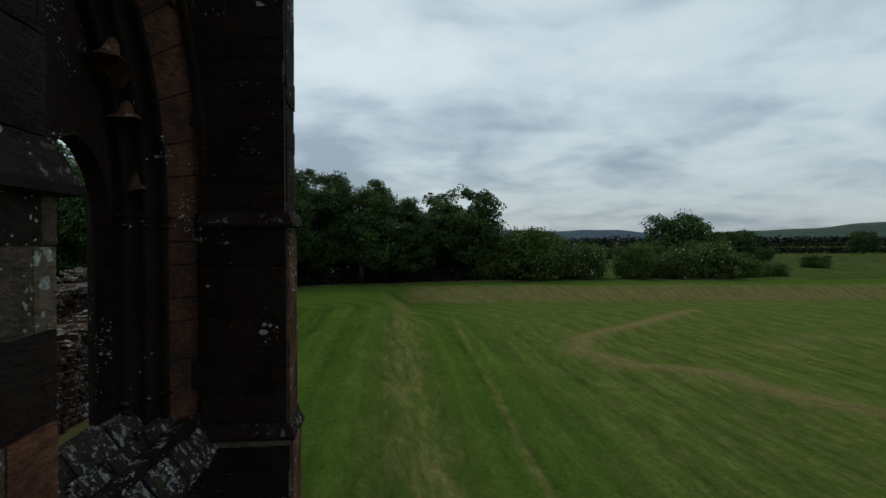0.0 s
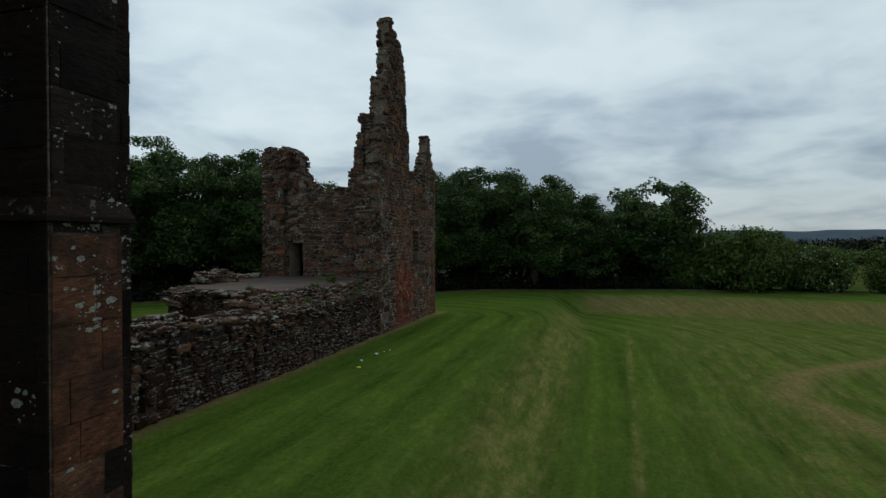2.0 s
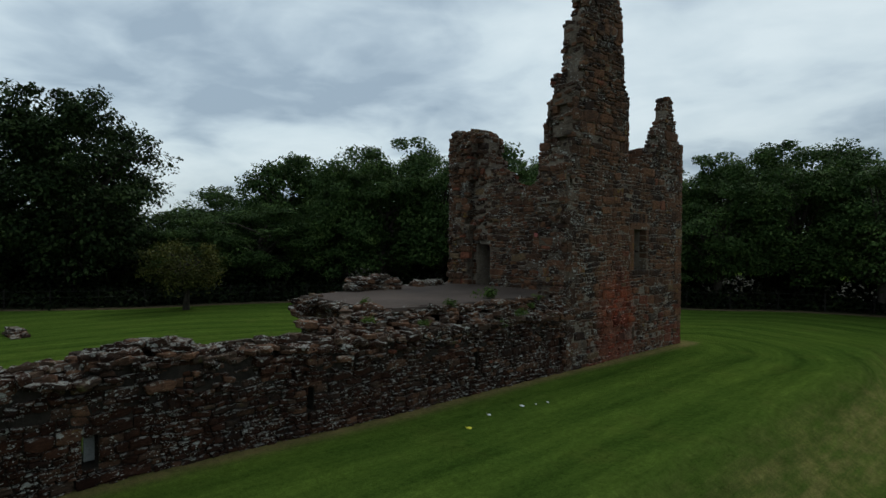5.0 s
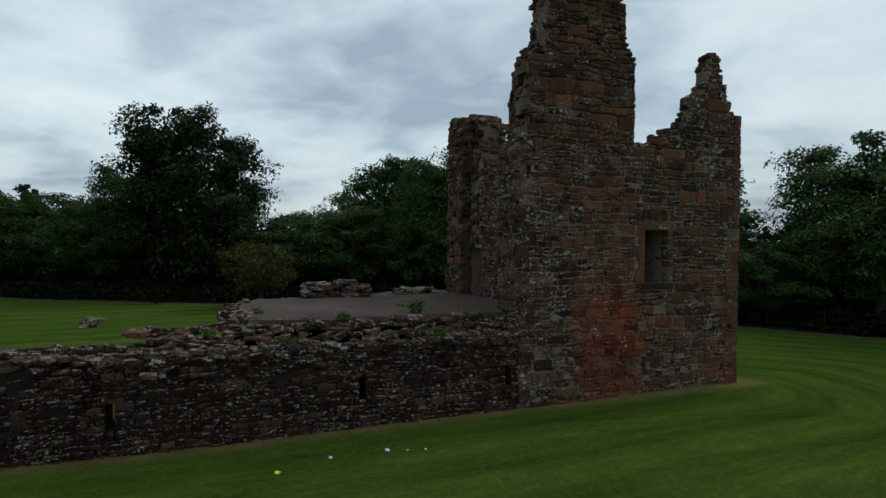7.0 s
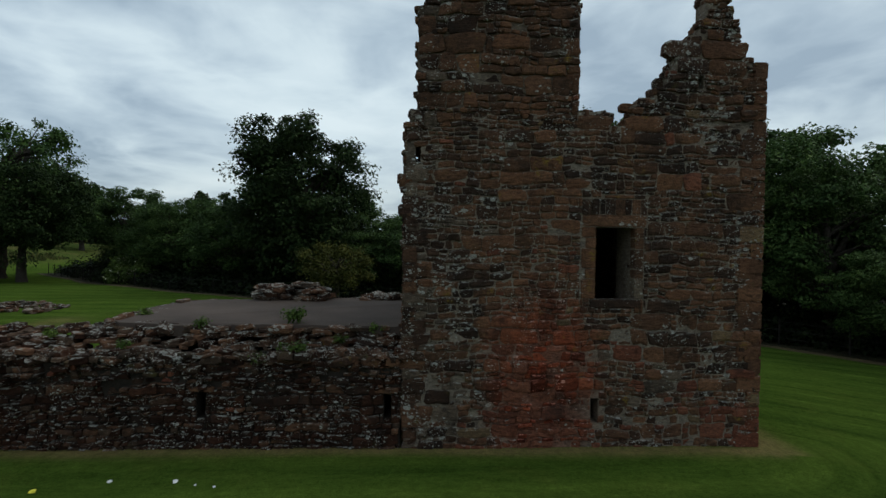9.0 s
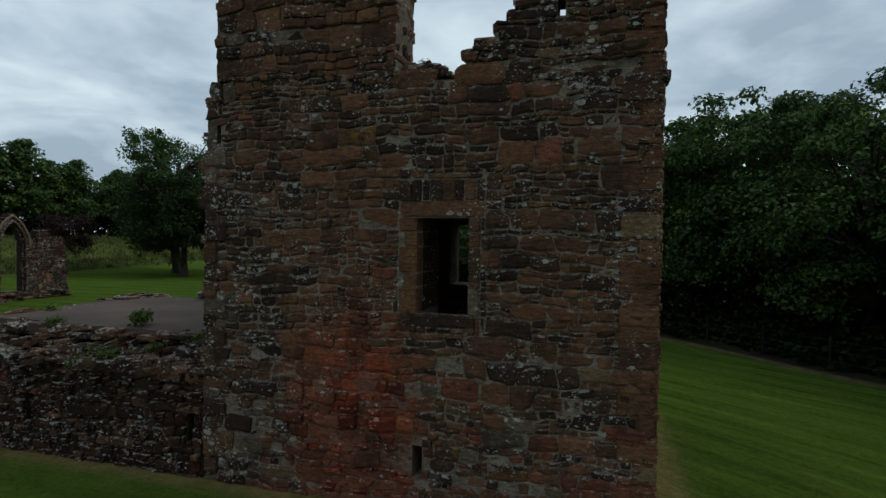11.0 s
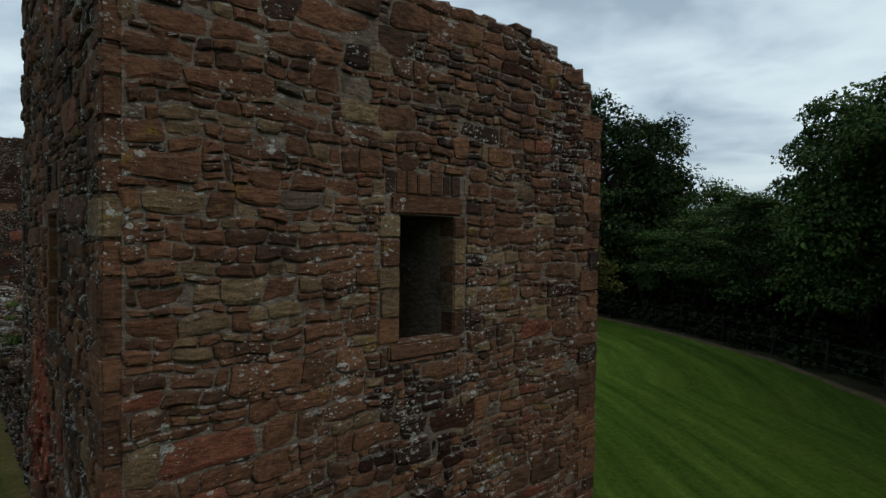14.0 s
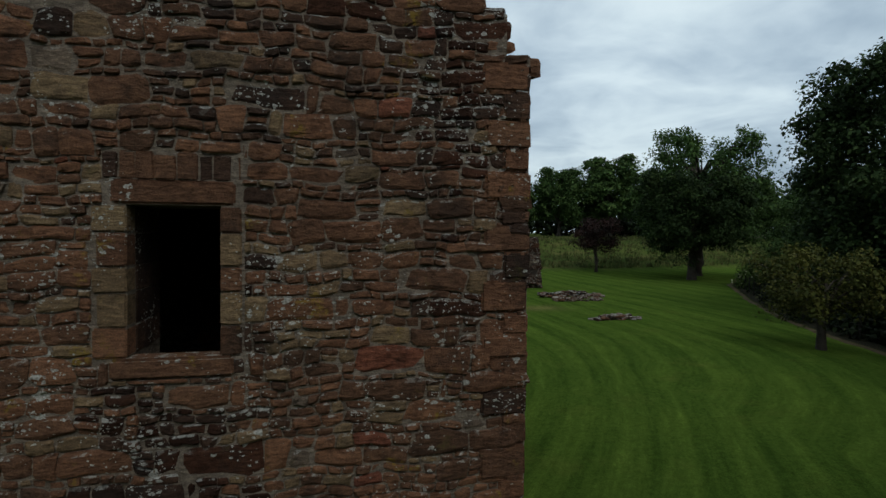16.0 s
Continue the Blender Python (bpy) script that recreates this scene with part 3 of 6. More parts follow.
    if singles:
        made.sort(key=lambda s: (s[0], (s[1] - singles[0]) ** 2 + (s[2] - singles[1]) ** 2))
        for side, cu, cz, v, fb, mat in made[:limit]:
            mid = np.array([cu, 0.08, cz])
            ob = piece("stone", v - mid, fb, mats[mat], wall)
            ob.location = mid.tolist()
        made = made[limit:]
    rest = [(v, fb, mat) for _, _, _, v, fb, mat in made]
    # broken ends and top: rough stones across the whole thickness
    for mu, mz, di, dj in sides:
        if dj < 0 or (not rough_top and dj > 0):
            continue
        if (di < 0 and mu < min(us) + step and not ends[0]) or (di > 0 and mu > max(us) - step and not ends[1]):
            continue
        t = 0.02
        while t < thick:
            w = r.uniform(0.22, 0.46)
            sz = (step * r.uniform(1.0, 1.75), w, step * r.uniform(0.55, 1.0))
            lin = euler_array(r.normal(0, 0.08), r.normal(0, 0.1), r.normal(0, 0.2)) @ np.diag(sz)
            at = (mu - di * r.uniform(0.08, 0.2), min(t + w / 2, thick - 0.1), mz - dj * r.uniform(0.0, 0.12))
            lv, lf = LUMPS[int(r.integers(len(LUMPS)))]
            rest.append((lv @ lin.T + np.array(at), lf, int(choose(mu, mz, r))))
            t += w * 0.95
    stones_joined("stonework", mats, rest, wall)
    return wall


def heap(name, parent, mats, spots, size, seed, label=""):
    """Loose rubble at the spots (x, y, z), in the parent's space."""
    r = np.random.default_rng(seed)
    items = []
    for x, y, z in spots:
        s = size * r.uniform(0.6, 1.5)
        lin = euler_array(r.normal(0, 0.13), r.normal(0, 0.13), r.uniform(0, 6.28)) @ np.diag([s * r.uniform(0.9, 1.7), s * r.uniform(0.8, 1.2), s * r.uniform(0.25, 0.48)])
        lv, lf = LUMPS[int(r.integers(len(LUMPS)))]
        items.append((lv @ lin.T + np.array([x, y, z]), lf, int(r.integers(len(mats)))))
    return stones_joined(name, mats, items, parent, label)


def dressed(name, parent, size, at, mat, seed=0, bevel=0.015, label="", turn=0.0):
    """A dressed block with worn arrises, in the parent's space."""
    bm = bmesh.new()
    bmesh.ops.create_cube(bm, size=1.0)
    bmesh.ops.scale(bm, vec=size, verts=bm.verts)
    bmesh.ops.bevel(bm, geom=bm.edges[:], offset=bevel, segments=2, affect="EDGES")
    r = np.random.default_rng(seed)
    for v in bm.verts:
        v.co += Vector(r.normal(0, 0.003, 3))
    bmesh.ops.rotate(bm, cent=(0, 0, 0), matrix=Euler((0, 0, turn)).to_matrix(), verts=bm.verts)
    bmesh.ops.translate(bm, vec=at, verts=bm.verts)
    return part(name, bm, mat, parent, label)

# ---- ground: one sheet to the horizon ----


def smooth(a, b, v):
    t = np.clip((v - a) / (b - a), 0, 1)
    return t * t * (3 - 2 * t)


PATH_LINE = [(22.7, 40.6), (15.4, 34.2), (10.2, 29.6), (8.9, 26.2), (10.2, 23.0), (12.9, 21.2), (13.6, 18.1), (14.9, 15.8), (19, 12)]
RING_LINE = [(18.5, 25.5), (20.8, 28.2), (23.8, 28.6), (26.5, 26.8), (30, 24)]


def slope(a, b, v):
    """A straight bank with rounded brow and foot."""
    t = np.clip((v - a) / (b - a), 0, 1)
    return 0.6 * t + 0.4 * t * t * (3 - 2 * t)


def line_distance(x, y, pts):
    best = np.full(np.shape(x), 1e9)
    for (a, b), (c, d) in zip(pts[:-1], pts[1:]):
        t = np.clip(((x - a) * (c - a) + (y - b) * (d - b)) / ((c - a) ** 2 + (d - b) ** 2), 0, 1)
        best = np.minimum(best, np.hypot(x - a - t * (c - a), y - b - t * (d - b)))
    return best


def ground_height(x, y):
    """Terrace beside the walls, a step down to the sunk lawn, its far bank, fields beyond, a rise to the south-west."""
    edge = 0.12 * np.sin(y * 0.21) + 0.06 * np.sin(y * 0.57)
    far = 48.4 - 0.06 * x
    sunk = slope(-1.05 + edge, 1.35 + edge, x) * (1 - slope(far, far + 2.3, y))
    z = -1.3 * sunk
    z = z + 0.16 * np.exp(-(line_distance(x, y, PATH_LINE) / 0.9) ** 2) + 0.12 * np.exp(-(line_distance(x, y, RING_LINE) / 1.2) ** 2)
    z = z - 1.2 * smooth(56, 80, y) * smooth(-40, 6, x)
    z = z + 3.2 * smooth(14, 60, -y) * smooth(20, -20, x) * (1 - smooth(200, 600, -y))
    z = z + 0.55 * smooth(18.5, 22.5, -y + 0.1 * (x + 45)) * smooth(-5, -15, x)
    z = z + 0.03 * np.sin(x * 0.43 + y * 0.31) + 0.02 * np.sin(x * 0.9 - y * 0.7)
    return z


def build_ground():
    xs = np.concatenate([[-3500, -1500, -700, -350, -200, -140, -100, -80], np.arange(-70, -16, 1.5), np.arange(-16, -8, 0.5), np.arange(-8, 4.5, 0.16), np.arange(4.5, 34, 0.5), [38, 44, 52, 65, 85, 120, 200, 400, 900, 1800, 3500]])
    ys = np.concatenate([[-3500, -1500, -700, -350, -200, -120, -90, -75], np.arange(-62, -6, 3), np.arange(-6, 58, 0.42), [60, 63, 68, 75, 85, 100, 130, 180, 260, 400, 800, 1600, 3500]])
    X, Y = np.meshgrid(xs, ys, indexing="ij")
    Z = ground_height(X, Y)
    nx, ny = X.shape
    idx = np.arange(nx * ny).reshape(nx, ny)
    faces = np.stack([idx[:-1, :-1], idx[1:, :-1], idx[1:, 1:], idx[:-1, 1:]], -1).reshape(-1, 4)
    ob = piece("ground", np.stack([X, Y, Z], -1).reshape(-1, 3), faces, GRASS, smooth=True)
    tagged(ob, "striped mown lawn with a sunken part and grassy banks", "lawn", kind="structure")
    edge = 0.12 * np.sin(Y * 0.21) + 0.06 * np.sin(Y * 0.57)
    dry = 0.95 * np.exp(-((X - 0.55 - edge) / 1.0) ** 2) * (1 - smooth(42, 49, Y))
    dry = np.maximum(dry, 0.5 * np.exp(-(line_distance(X, Y, RING_LINE) / 1.2) ** 2))
    dry = np.maximum(dry, 1.0 * np.exp(-((Y - 49.5 + 0.06 * X) / 1.2) ** 2) * smooth(0, 2.5, X))
    dry = np.maximum(dry, 0.8 * np.exp(-((X - 3.72 - 0.033 * (Y - 26)) / 0.15) ** 2) * (1 - smooth(36, 44, Y)))
    dry = np.maximum(dry, 0.5 * smooth(2.5, 9, X) * (1 - smooth(45, 50, Y)))
    dry = np.maximum(dry, 0.6 * smooth(18, 26, -Y) * smooth(10, 0, X))
    face_x = -7.1 + 0.0095 * (Y - 14) + 0.055 * np.maximum(Y - 28, 0)
    foot = np.exp(-((X - face_x - 0.12) / 0.26) ** 2) * (Y < 35.6) * (Y > 8)
    foot = np.maximum(foot, np.exp(-((Y - 35.75) / 0.4) ** 2) * (X > -14) * (X < -6.2))
    dry = np.maximum(dry, 1.0 * foot)
    dry = np.maximum(dry, 0.15 * smooth(60, 90, Y) * smooth(0, 10, X) * (0.5 + 0.5 * np.sin(X * 0.03 + Y * 0.05)))
    layer = ob.data.attributes.new("dry", "FLOAT", "POINT")
    layer.data.foreach_set("value", np.clip(dry, 0, 1).reshape(-1).astype(np.float32))
    worn = 1.0 * np.exp(-(line_distance(X, Y, PATH_LINE) / 0.62) ** 2)
    worn = np.maximum(worn, 0.7 * np.exp(-((Y - 49.5 + 0.06 * X) / 1.1) ** 2) * smooth(0, 2.5, X))
    worn = np.maximum(worn, 0.35 * np.exp(-(line_distance(X, Y, RING_LINE) / 1.0) ** 2))
    rough = smooth(52.5, 56, Y) * smooth(2, 6, X) * (0.85 + 0.15 * np.sin(0.04 * Y + 0.02 * X))
    rough = np.maximum(rough, smooth(18, 20.5, -Y + 0.1 * (X + 45)) * (0.75 + 0.25 * np.sin(0.16 * Y + 0.05 * X + 0.6)))
    worn = np.maximum(worn, 1.0 * foot)
    worn = np.maximum(worn, 0.7 * np.exp(-((X + 24.2) / 1.6) ** 2 - ((Y - 10.4) / 1.1) ** 2))
    layer = ob.data.attributes.new("rough", "FLOAT", "POINT")
    layer.data.foreach_set("value", np.clip(rough, 0, 1).reshape(-1).astype(np.float32))
    layer = ob.data.attributes.new("worn", "FLOAT", "POINT")
    layer.data.foreach_set("value", np.clip(worn, 0, 1).reshape(-1).astype(np.float32))
    return ob


build_ground()

# ---- the ruined tower ----
ALL_STONE = [STONE_BROWN, STONE_DARK, STONE_RED, STONE_TAN, STONE_GREY, STONE_RUST, STONE_SOOT]


def pick(w, u, z, seed, r):
    """A stone's kind by the weights, kept alike among neighbours."""
    w = np.array(w, float)
    for k in range(len(w)):
        w[k] *= math.exp(1.5 * noise.noise(Vector((0.75 * u, 0.95 * z, 7.3 * k + seed))))
    return r.choice(len(w), p=w / w.sum())


def near(u, z, cu, cz, ru, rz):
    return math.exp(-((u - cu) / ru) ** 2 - ((z - cz) / rz) ** 2)


def tower_east_tone(u, z, r):
    core = near(u, z, 3.1, 0.9, 1.15, 1.25)
    red = 4.0 * core + 0.6 * near(u, z, 2.9, 2.8, 0.9, 1.4) + 1.6 * near(u, z, 7.0, 0.5, 1.1, 0.9) + 0.01
    rust = 5.0 * near(u, z, 2.8, 3.2, 1.0, 2.2) + 0.6 * near(u, z, 2.3, 6.6, 0.8, 1.6) + 0.9 * near(u, z, 6.6, 1.6, 1.2, 1.6) + 0.15
    tan = 0.3 * near(u, z, 6.0, 1.6, 1.0, 0.6) + 0.4 * near(u, z, 3.4, 3.6, 0.6, 1.0) + 0.02
    grey = 0.9 * near(u, z, 0.2, 4.0, 0.5, 3.5) + 0.5 * near(u, z, 1.0, 0.8, 1.0, 0.9) + 0.35 * near(u, z, 5.0, 1.4, 0.9, 0.9) + 0.15 * (u < 0.7) + 0.02
    dark = (0.5 + 0.9 * near(u, z, 5.8, 6.0, 2.2, 2.4) + 0.9 * near(u, z, 0.6, 5.5, 1.1, 3.6)) * (1 - 0.8 * core)
    return pick((1.0, dark, red, tan, grey, rust), u, z, 1, r)


def tower_north_tone(u, z, r):
    red = 1.2 * near(u, z, 1.0, 0.8, 1.7, 1.3) + 0.15 * near(u, z, 5.5, 0.6, 2.0, 1.0) + 0.012
    rust = 6.5 * near(u, z, 1.0, 3.2, 1.9, 3.2) + 2.2 * near(u, z, 5.6, 2.2, 1.8, 2.0) + 0.6
    tan = 1.5 * near(u, z, 1.0, 4.2, 1.8, 2.4) + 0.9 * near(u, z, 4.8, 3.3, 1.4, 1.6) + 0.08
    grey = 0.7 * near(u, z, 2.2, 6.3, 0.8, 0.7) + 0.2 * near(u, z, 4.4, 2.0, 0.7, 1.2) + 0.03
    dark = 0.03 + 0.9 * near(u, z, 6.2, 6.2, 2.0, 1.3) + 9.0 * near(u, z, 3.55, 2.2, 0.45, 0.9) + 0.3 * near(u, z, 3.8, 6.6, 1.2, 1.0) + 0.45 * float(smooth(4.8, 6.5, z))
    soot = 14.0 * near(u, z, 3.6, 2.3, 0.5, 0.85) + 2.5 * near(u, z, 6.5, 5.9, 0.35, 1.2) + 0.5 * near(u, z, 5.4, 6.9, 1.4, 0.6)
    return pick((1.2, dark, red, tan, grey, rust, soot), u, z, 2, r)


def dim_tone(u, z, r):
    return pick((0.42, 0.34, 0.05, 0.04, 0.13, 0.1), u, z, 3, r)


def build_tower():
    tower = thing("ruined_tower", "roofless tower of dark red rubble sandstone with a jagged spire", "ruin", (-10, 31, 0))
    inv = Matrix.Translation((10, -31, 0))
    east_poly = [(0, -0.2), (0, 5.4), (-0.14, 5.45), (-0.12, 5.75), (0.1, 5.8), (0.34, 6.25), (0.3, 6.4), (0.14, 6.5), (0.02, 6.65), (0.02, 6.95), (3.6, 6.95), (3.62, 7.12), (4.3, 7.1), (4.34, 6.8), (7.6, 6.8), (7.6, -0.2)]
    gable_poly = [(4.62, 6.85), (4.75, 6.92), (4.75, 7.2), (4.91, 7.42), (5.2, 7.45), (5.22, 7.68), (5.5, 7.7), (5.52, 7.95), (5.64, 8.1), (5.66, 8.5), (6.0, 8.62), (6.1, 8.95), (6.28, 9.1), (6.34, 9.75), (6.45, 9.98), (6.74, 9.95), (6.78, 9.4), (6.92, 9.1), (7.02, 8.8), (7.18, 8.5), (7.3, 8.1), (7.56, 7.9), (7.6, 6.85)]
    win = (4.02, 4.87, 2.98, 4.70)
    slit = (3.98, 4.15, 0.53, 1.06)
    peep = (6.15, 6.27, 7.66, 7.92)
    east = rubble_wall("east_wall", tower, (-6.95, 27.85), (-6.65, 35.43), east_poly, 1.2, tower_east_tone, ALL_STONE, (win, slit), (4.9, 3.6), band=0.31, chunk=0.42, faces="front back", seed=11, joint=0.015, proud=0.012, recess=0.018, ragged=lambda u, z: 1 + 1.9 * near(u, z, 3.0, 0.9, 2.2, 1.1) + 0.8 * near(u, z, 0, 1.2, 1.5, 1.5), clear=((3.72, 5.12, 4.70, 5.3), (3.7, 4.02, 3.18, 4.7), (4.87, 5.06, 3.18, 4.7), (3.9, 5.0, 3.04, 3.18)), ends=(True, False), label="east wall of dark and red rubble with a square window")
    gable = rubble_wall("gable", tower, (-6.95, 27.85), (-6.65, 35.43), gable_poly, 0.5, tower_east_tone, ALL_STONE, (peep,), band=0.31, chunk=0.46, faces="front back", seed=28, step=0.15, joint=0.017, recess=0.03)
    lower = rubble_wall("spire_wall", tower, (-6.93, 28.0), (-6.82, 31.2), [(0.06, 6.85), (0.08, 7.3), (0.16, 7.6), (0.1, 8.3), (0.16, 8.6), (0.12, 9.2), (0.3, 9.5), (0.55, 9.6), (0.6, 10.1), (0.52, 10.5), (0.62, 10.9), (0.55, 11.3), (0.66, 11.7), (2.9, 11.7), (3.05, 10.8), (3.12, 9.7), (3.36, 9.55), (3.42, 9.2), (3.46, 8.3), (3.42, 7.7), (3.46, 6.85)], 0.85, tower_east_tone, ALL_STONE, seed=12, band=0.36, chunk=0.42, faces="front back", rough_top=True, step=0.18, joint=0.018, recess=0.035)
    tip = rubble_wall("spire_tip", tower, (-6.92, 28.3), (-6.82, 31.0), [(0.4, 11.6), (0.5, 12.2), (0.42, 12.7), (0.56, 13.2), (0.5, 13.6), (0.6, 14.2), (0.66, 14.6), (1.02, 14.62), (1.1, 14.2), (1.5, 14.15), (1.56, 13.85), (2.0, 13.8), (2.1, 13.45), (2.36, 13.4), (2.42, 12.7), (2.58, 12.2), (2.62, 11.6)], 0.58, tower_east_tone, ALL_STONE, seed=13, band=0.34, chunk=0.4, faces="front back", step=0.16, joint=0.018, recess=0.035)
    north_poly = [(0.33, -0.2), (0.33, 8.0), (1.2, 8.1), (2.95, 8.0), (3.0, 7.42), (3.6, 7.3), (4.2, 7.22), (5.3, 7.35), (6.0, 7.2), (6.35, 7.1), (6.5, 6.85), (6.85, 6.8), (6.9, 6.4), (7.2, 6.35), (7.2, -0.2)]
    nwin = (3.15, 4.0, 3.02, 4.71)
    north = rubble_wall("north_wall", tower, (-6.45, 35.5), (-13.65, 35.62), north_poly, 1.15, tower_north_tone, ALL_STONE, (nwin,), (3.4, 3.9), band=0.28, chunk=0.38, faces="front back", seed=14, joint=0.014, proud=0.012, recess=0.016, clear=((2.95, 4.2, 4.71, 5.22), (2.85, 3.15, 3.2, 4.71), (4.0, 4.22, 3.2, 4.71), (3.0, 4.1, 3.02, 3.25)), ends=(False, False), label="north wall of tan and red rubble with a small window")
    west = rubble_wall("west_wall", tower, (-13.66, 34.6), (-13.66, 29.5), [(0, 0), (0, 6.2), (1.2, 6.0), (2.2, 5.4), (3.4, 5.9), (4.4, 6.8), (5.1, 7.6), (5.1, 0)], 1.0, dim_tone, ALL_STONE, ((3.0, 3.65, 3.15, 4.75),), seed=15, band=0.29, chunk=0.4, faces="front back", ends=(False, False))
    south_poly = [(0, 0), (0, 8.55), (0.25, 8.75), (0.75, 8.7), (0.9, 8.55), (1.15, 8.8), (1.75, 8.6), (1.88, 8.2), (1.9, 7.7), (2.1, 7.6), (2.2, 7.1), (2.6, 7.0), (2.75, 6.6), (3.1, 6.5), (3.3, 6.2), (3.75, 6.0), (4.3, 6.3), (4.6, 6.6), (4.6, 6.9), (4.78, 7.1), (4.74, 7.6), (4.92, 7.8), (4.9, 8.5), (5.08, 8.7), (5.05, 9.2), (5.22, 9.3), (5.2, 10.15), (5.7, 10.2), (5.75, 10.7), (5.9, 10.8), (5.88, 11.4), (6.3, 11.5), (6.3, 0)]
    south = rubble_wall("south_wall", tower, (-13.68, 29.05), (-7.4, 29.0), south_poly, 1.0, dim_tone, ALL_STONE, ((1.45, 2.2, 2.3, 4.1),), (4.0, 3.8), faces="front back", seed=16, band=0.27, chunk=0.4, joint=0.016, recess=0.03, step=0.17, proud=0.03, ragged=lambda u, z: 0.6 + 1.6 * float(u < 2.3), ends=(True, False), limit=180, label="south wall of dark rubble with a doorway")
    # the broken, toothed stub behind the spire
    stub = rubble_wall("toothed_stub", tower, (-8.4, 28.15), (-7.9, 28.12), [(0.1, 0), (0.12, 2.2), (0.22, 2.3), (0.05, 5.0), (0.15, 6.6), (0.3, 8.3), (0.42, 8.9), (0.5, 9.2), (0.5, 0)], 0.9, dim_tone, ALL_STONE, seed=17, band=0.27, chunk=0.4, ends=(True, False), step=0.17)
    pier = rubble_wall("broken_pier", tower, (-13.5, 28.62), (-12.05, 28.62), [(0, 0), (0, 8.4), (0.2, 8.75), (0.6, 8.7), (0.7, 8.4), (0.95, 8.7), (1.3, 8.6), (1.36, 7.9), (1.2, 7.5), (1.3, 6.9), (1.05, 6.4), (1.2, 5.7), (0.98, 5.1), (1.15, 4.4), (1.08, 3.6), (1.2, 2.4), (1.2, 0)], 0.42, dim_tone, ALL_STONE, seed=19, band=0.27, chunk=0.38, joint=0.02, proud=0.05, recess=0.05, step=0.16, label="broken pier of dark rubble beside a doorway")
    end = rubble_wall("end_face", tower, (-8.1, 27.82), (-6.99, 27.82), [(0, 1.8), (0, 5.2), (0.1, 6.0), (0.2, 6.7), (1.11, 6.8), (1.11, 1.8)], 0.25, dim_tone, ALL_STONE, seed=20, band=0.27, chunk=0.38, joint=0.016, recess=0.03, step=0.17, proud=0.03, rough_top=False, ends=(False, False))
    for w in (east, gable, lower, tip, north, west, south, stub, pier, end):
        w.matrix_basis = inv @ w.matrix_basis
    # dressed window stones, in the wall's own length, depth and height
    dressed("lintel", east, (1.36, 1.1, 0.25), (4.42, 0.54, 4.835), STONE_BROWN, 1, 0.02)
    dressed("sill", east, (1.08, 0.3, 0.19), (4.45, 0.125, 3.075), STONE_DARK, 2, 0.02)
    z = 3.18
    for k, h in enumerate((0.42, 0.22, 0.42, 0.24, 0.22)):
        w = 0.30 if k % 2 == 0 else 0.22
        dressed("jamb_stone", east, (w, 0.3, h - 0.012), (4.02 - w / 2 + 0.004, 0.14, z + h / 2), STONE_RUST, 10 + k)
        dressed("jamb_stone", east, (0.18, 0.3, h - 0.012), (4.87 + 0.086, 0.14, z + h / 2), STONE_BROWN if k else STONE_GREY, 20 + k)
        # blackened stone deeper in, standing in for the opening's shade
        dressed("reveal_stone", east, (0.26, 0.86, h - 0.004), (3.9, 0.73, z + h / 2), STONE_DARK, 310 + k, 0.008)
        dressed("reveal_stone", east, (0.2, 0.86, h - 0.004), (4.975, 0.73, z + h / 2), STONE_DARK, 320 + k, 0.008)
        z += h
    dressed("lintel", north, (1.12, 1.1, 0.235), (3.58, 0.54, 4.835), STONE_RUST, 3, 0.022)
    dressed("sill", north, (1.12, 0.3, 0.2), (3.56, 0.12, 3.13), STONE_BROWN, 4, 0.025)
    z = 3.23
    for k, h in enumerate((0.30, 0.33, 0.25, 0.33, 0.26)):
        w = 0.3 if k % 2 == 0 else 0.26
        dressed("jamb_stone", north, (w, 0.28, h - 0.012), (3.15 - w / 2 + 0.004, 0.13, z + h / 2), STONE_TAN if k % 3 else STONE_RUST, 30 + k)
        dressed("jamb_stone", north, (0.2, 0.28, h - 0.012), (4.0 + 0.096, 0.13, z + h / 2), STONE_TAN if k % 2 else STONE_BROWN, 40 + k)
        # dark stone here too, as the shade inside the window
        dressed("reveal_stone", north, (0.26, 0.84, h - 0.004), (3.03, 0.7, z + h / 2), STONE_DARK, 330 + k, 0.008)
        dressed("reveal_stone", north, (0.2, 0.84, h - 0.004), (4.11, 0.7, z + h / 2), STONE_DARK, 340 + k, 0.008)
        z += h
    # upright stones of the relieving arches above the lintels
    for wall_ob, u0, u1, z0, z_top, mats in ((east, 3.72, 5.12, 4.965, 5.3, (STONE_BROWN, STONE_BROWN, STONE_DARK)), (north, 2.95, 4.2, 4.955, 5.22, (STONE_BROWN, STONE_DARK, STONE_BROWN))):
        r = np.random.default_rng(int(u0 * 10))
        u = u0
        while u < u1 - 0.1:
            w = min(r.uniform(0.13, 0.24), u1 - u)
            h = z_top - z0 - r.uniform(0.0, 0.03)
            dressed("voussoir", wall_ob, (w - 0.008, 0.25, h), (u + w / 2, 0.125 + r.normal(0, 0.008), z0 + h / 2), mats[int(r.integers(3))], int(u * 100), 0.012)
            u += w
    # an unseen vault, added over the lower chamber to keep daylight out
    bm = bmesh.new()
    rings = []
    for k in range(9):
        a = math.pi * k / 8
        rings.append([bm.verts.new((-10.3 + 2.6 * math.cos(a) + 10, yy - 31, 4.9 + 0.75 * math.sin(a) + dz)) for yy in (29.9, 34.7) for dz in (0.0, 0.25)])
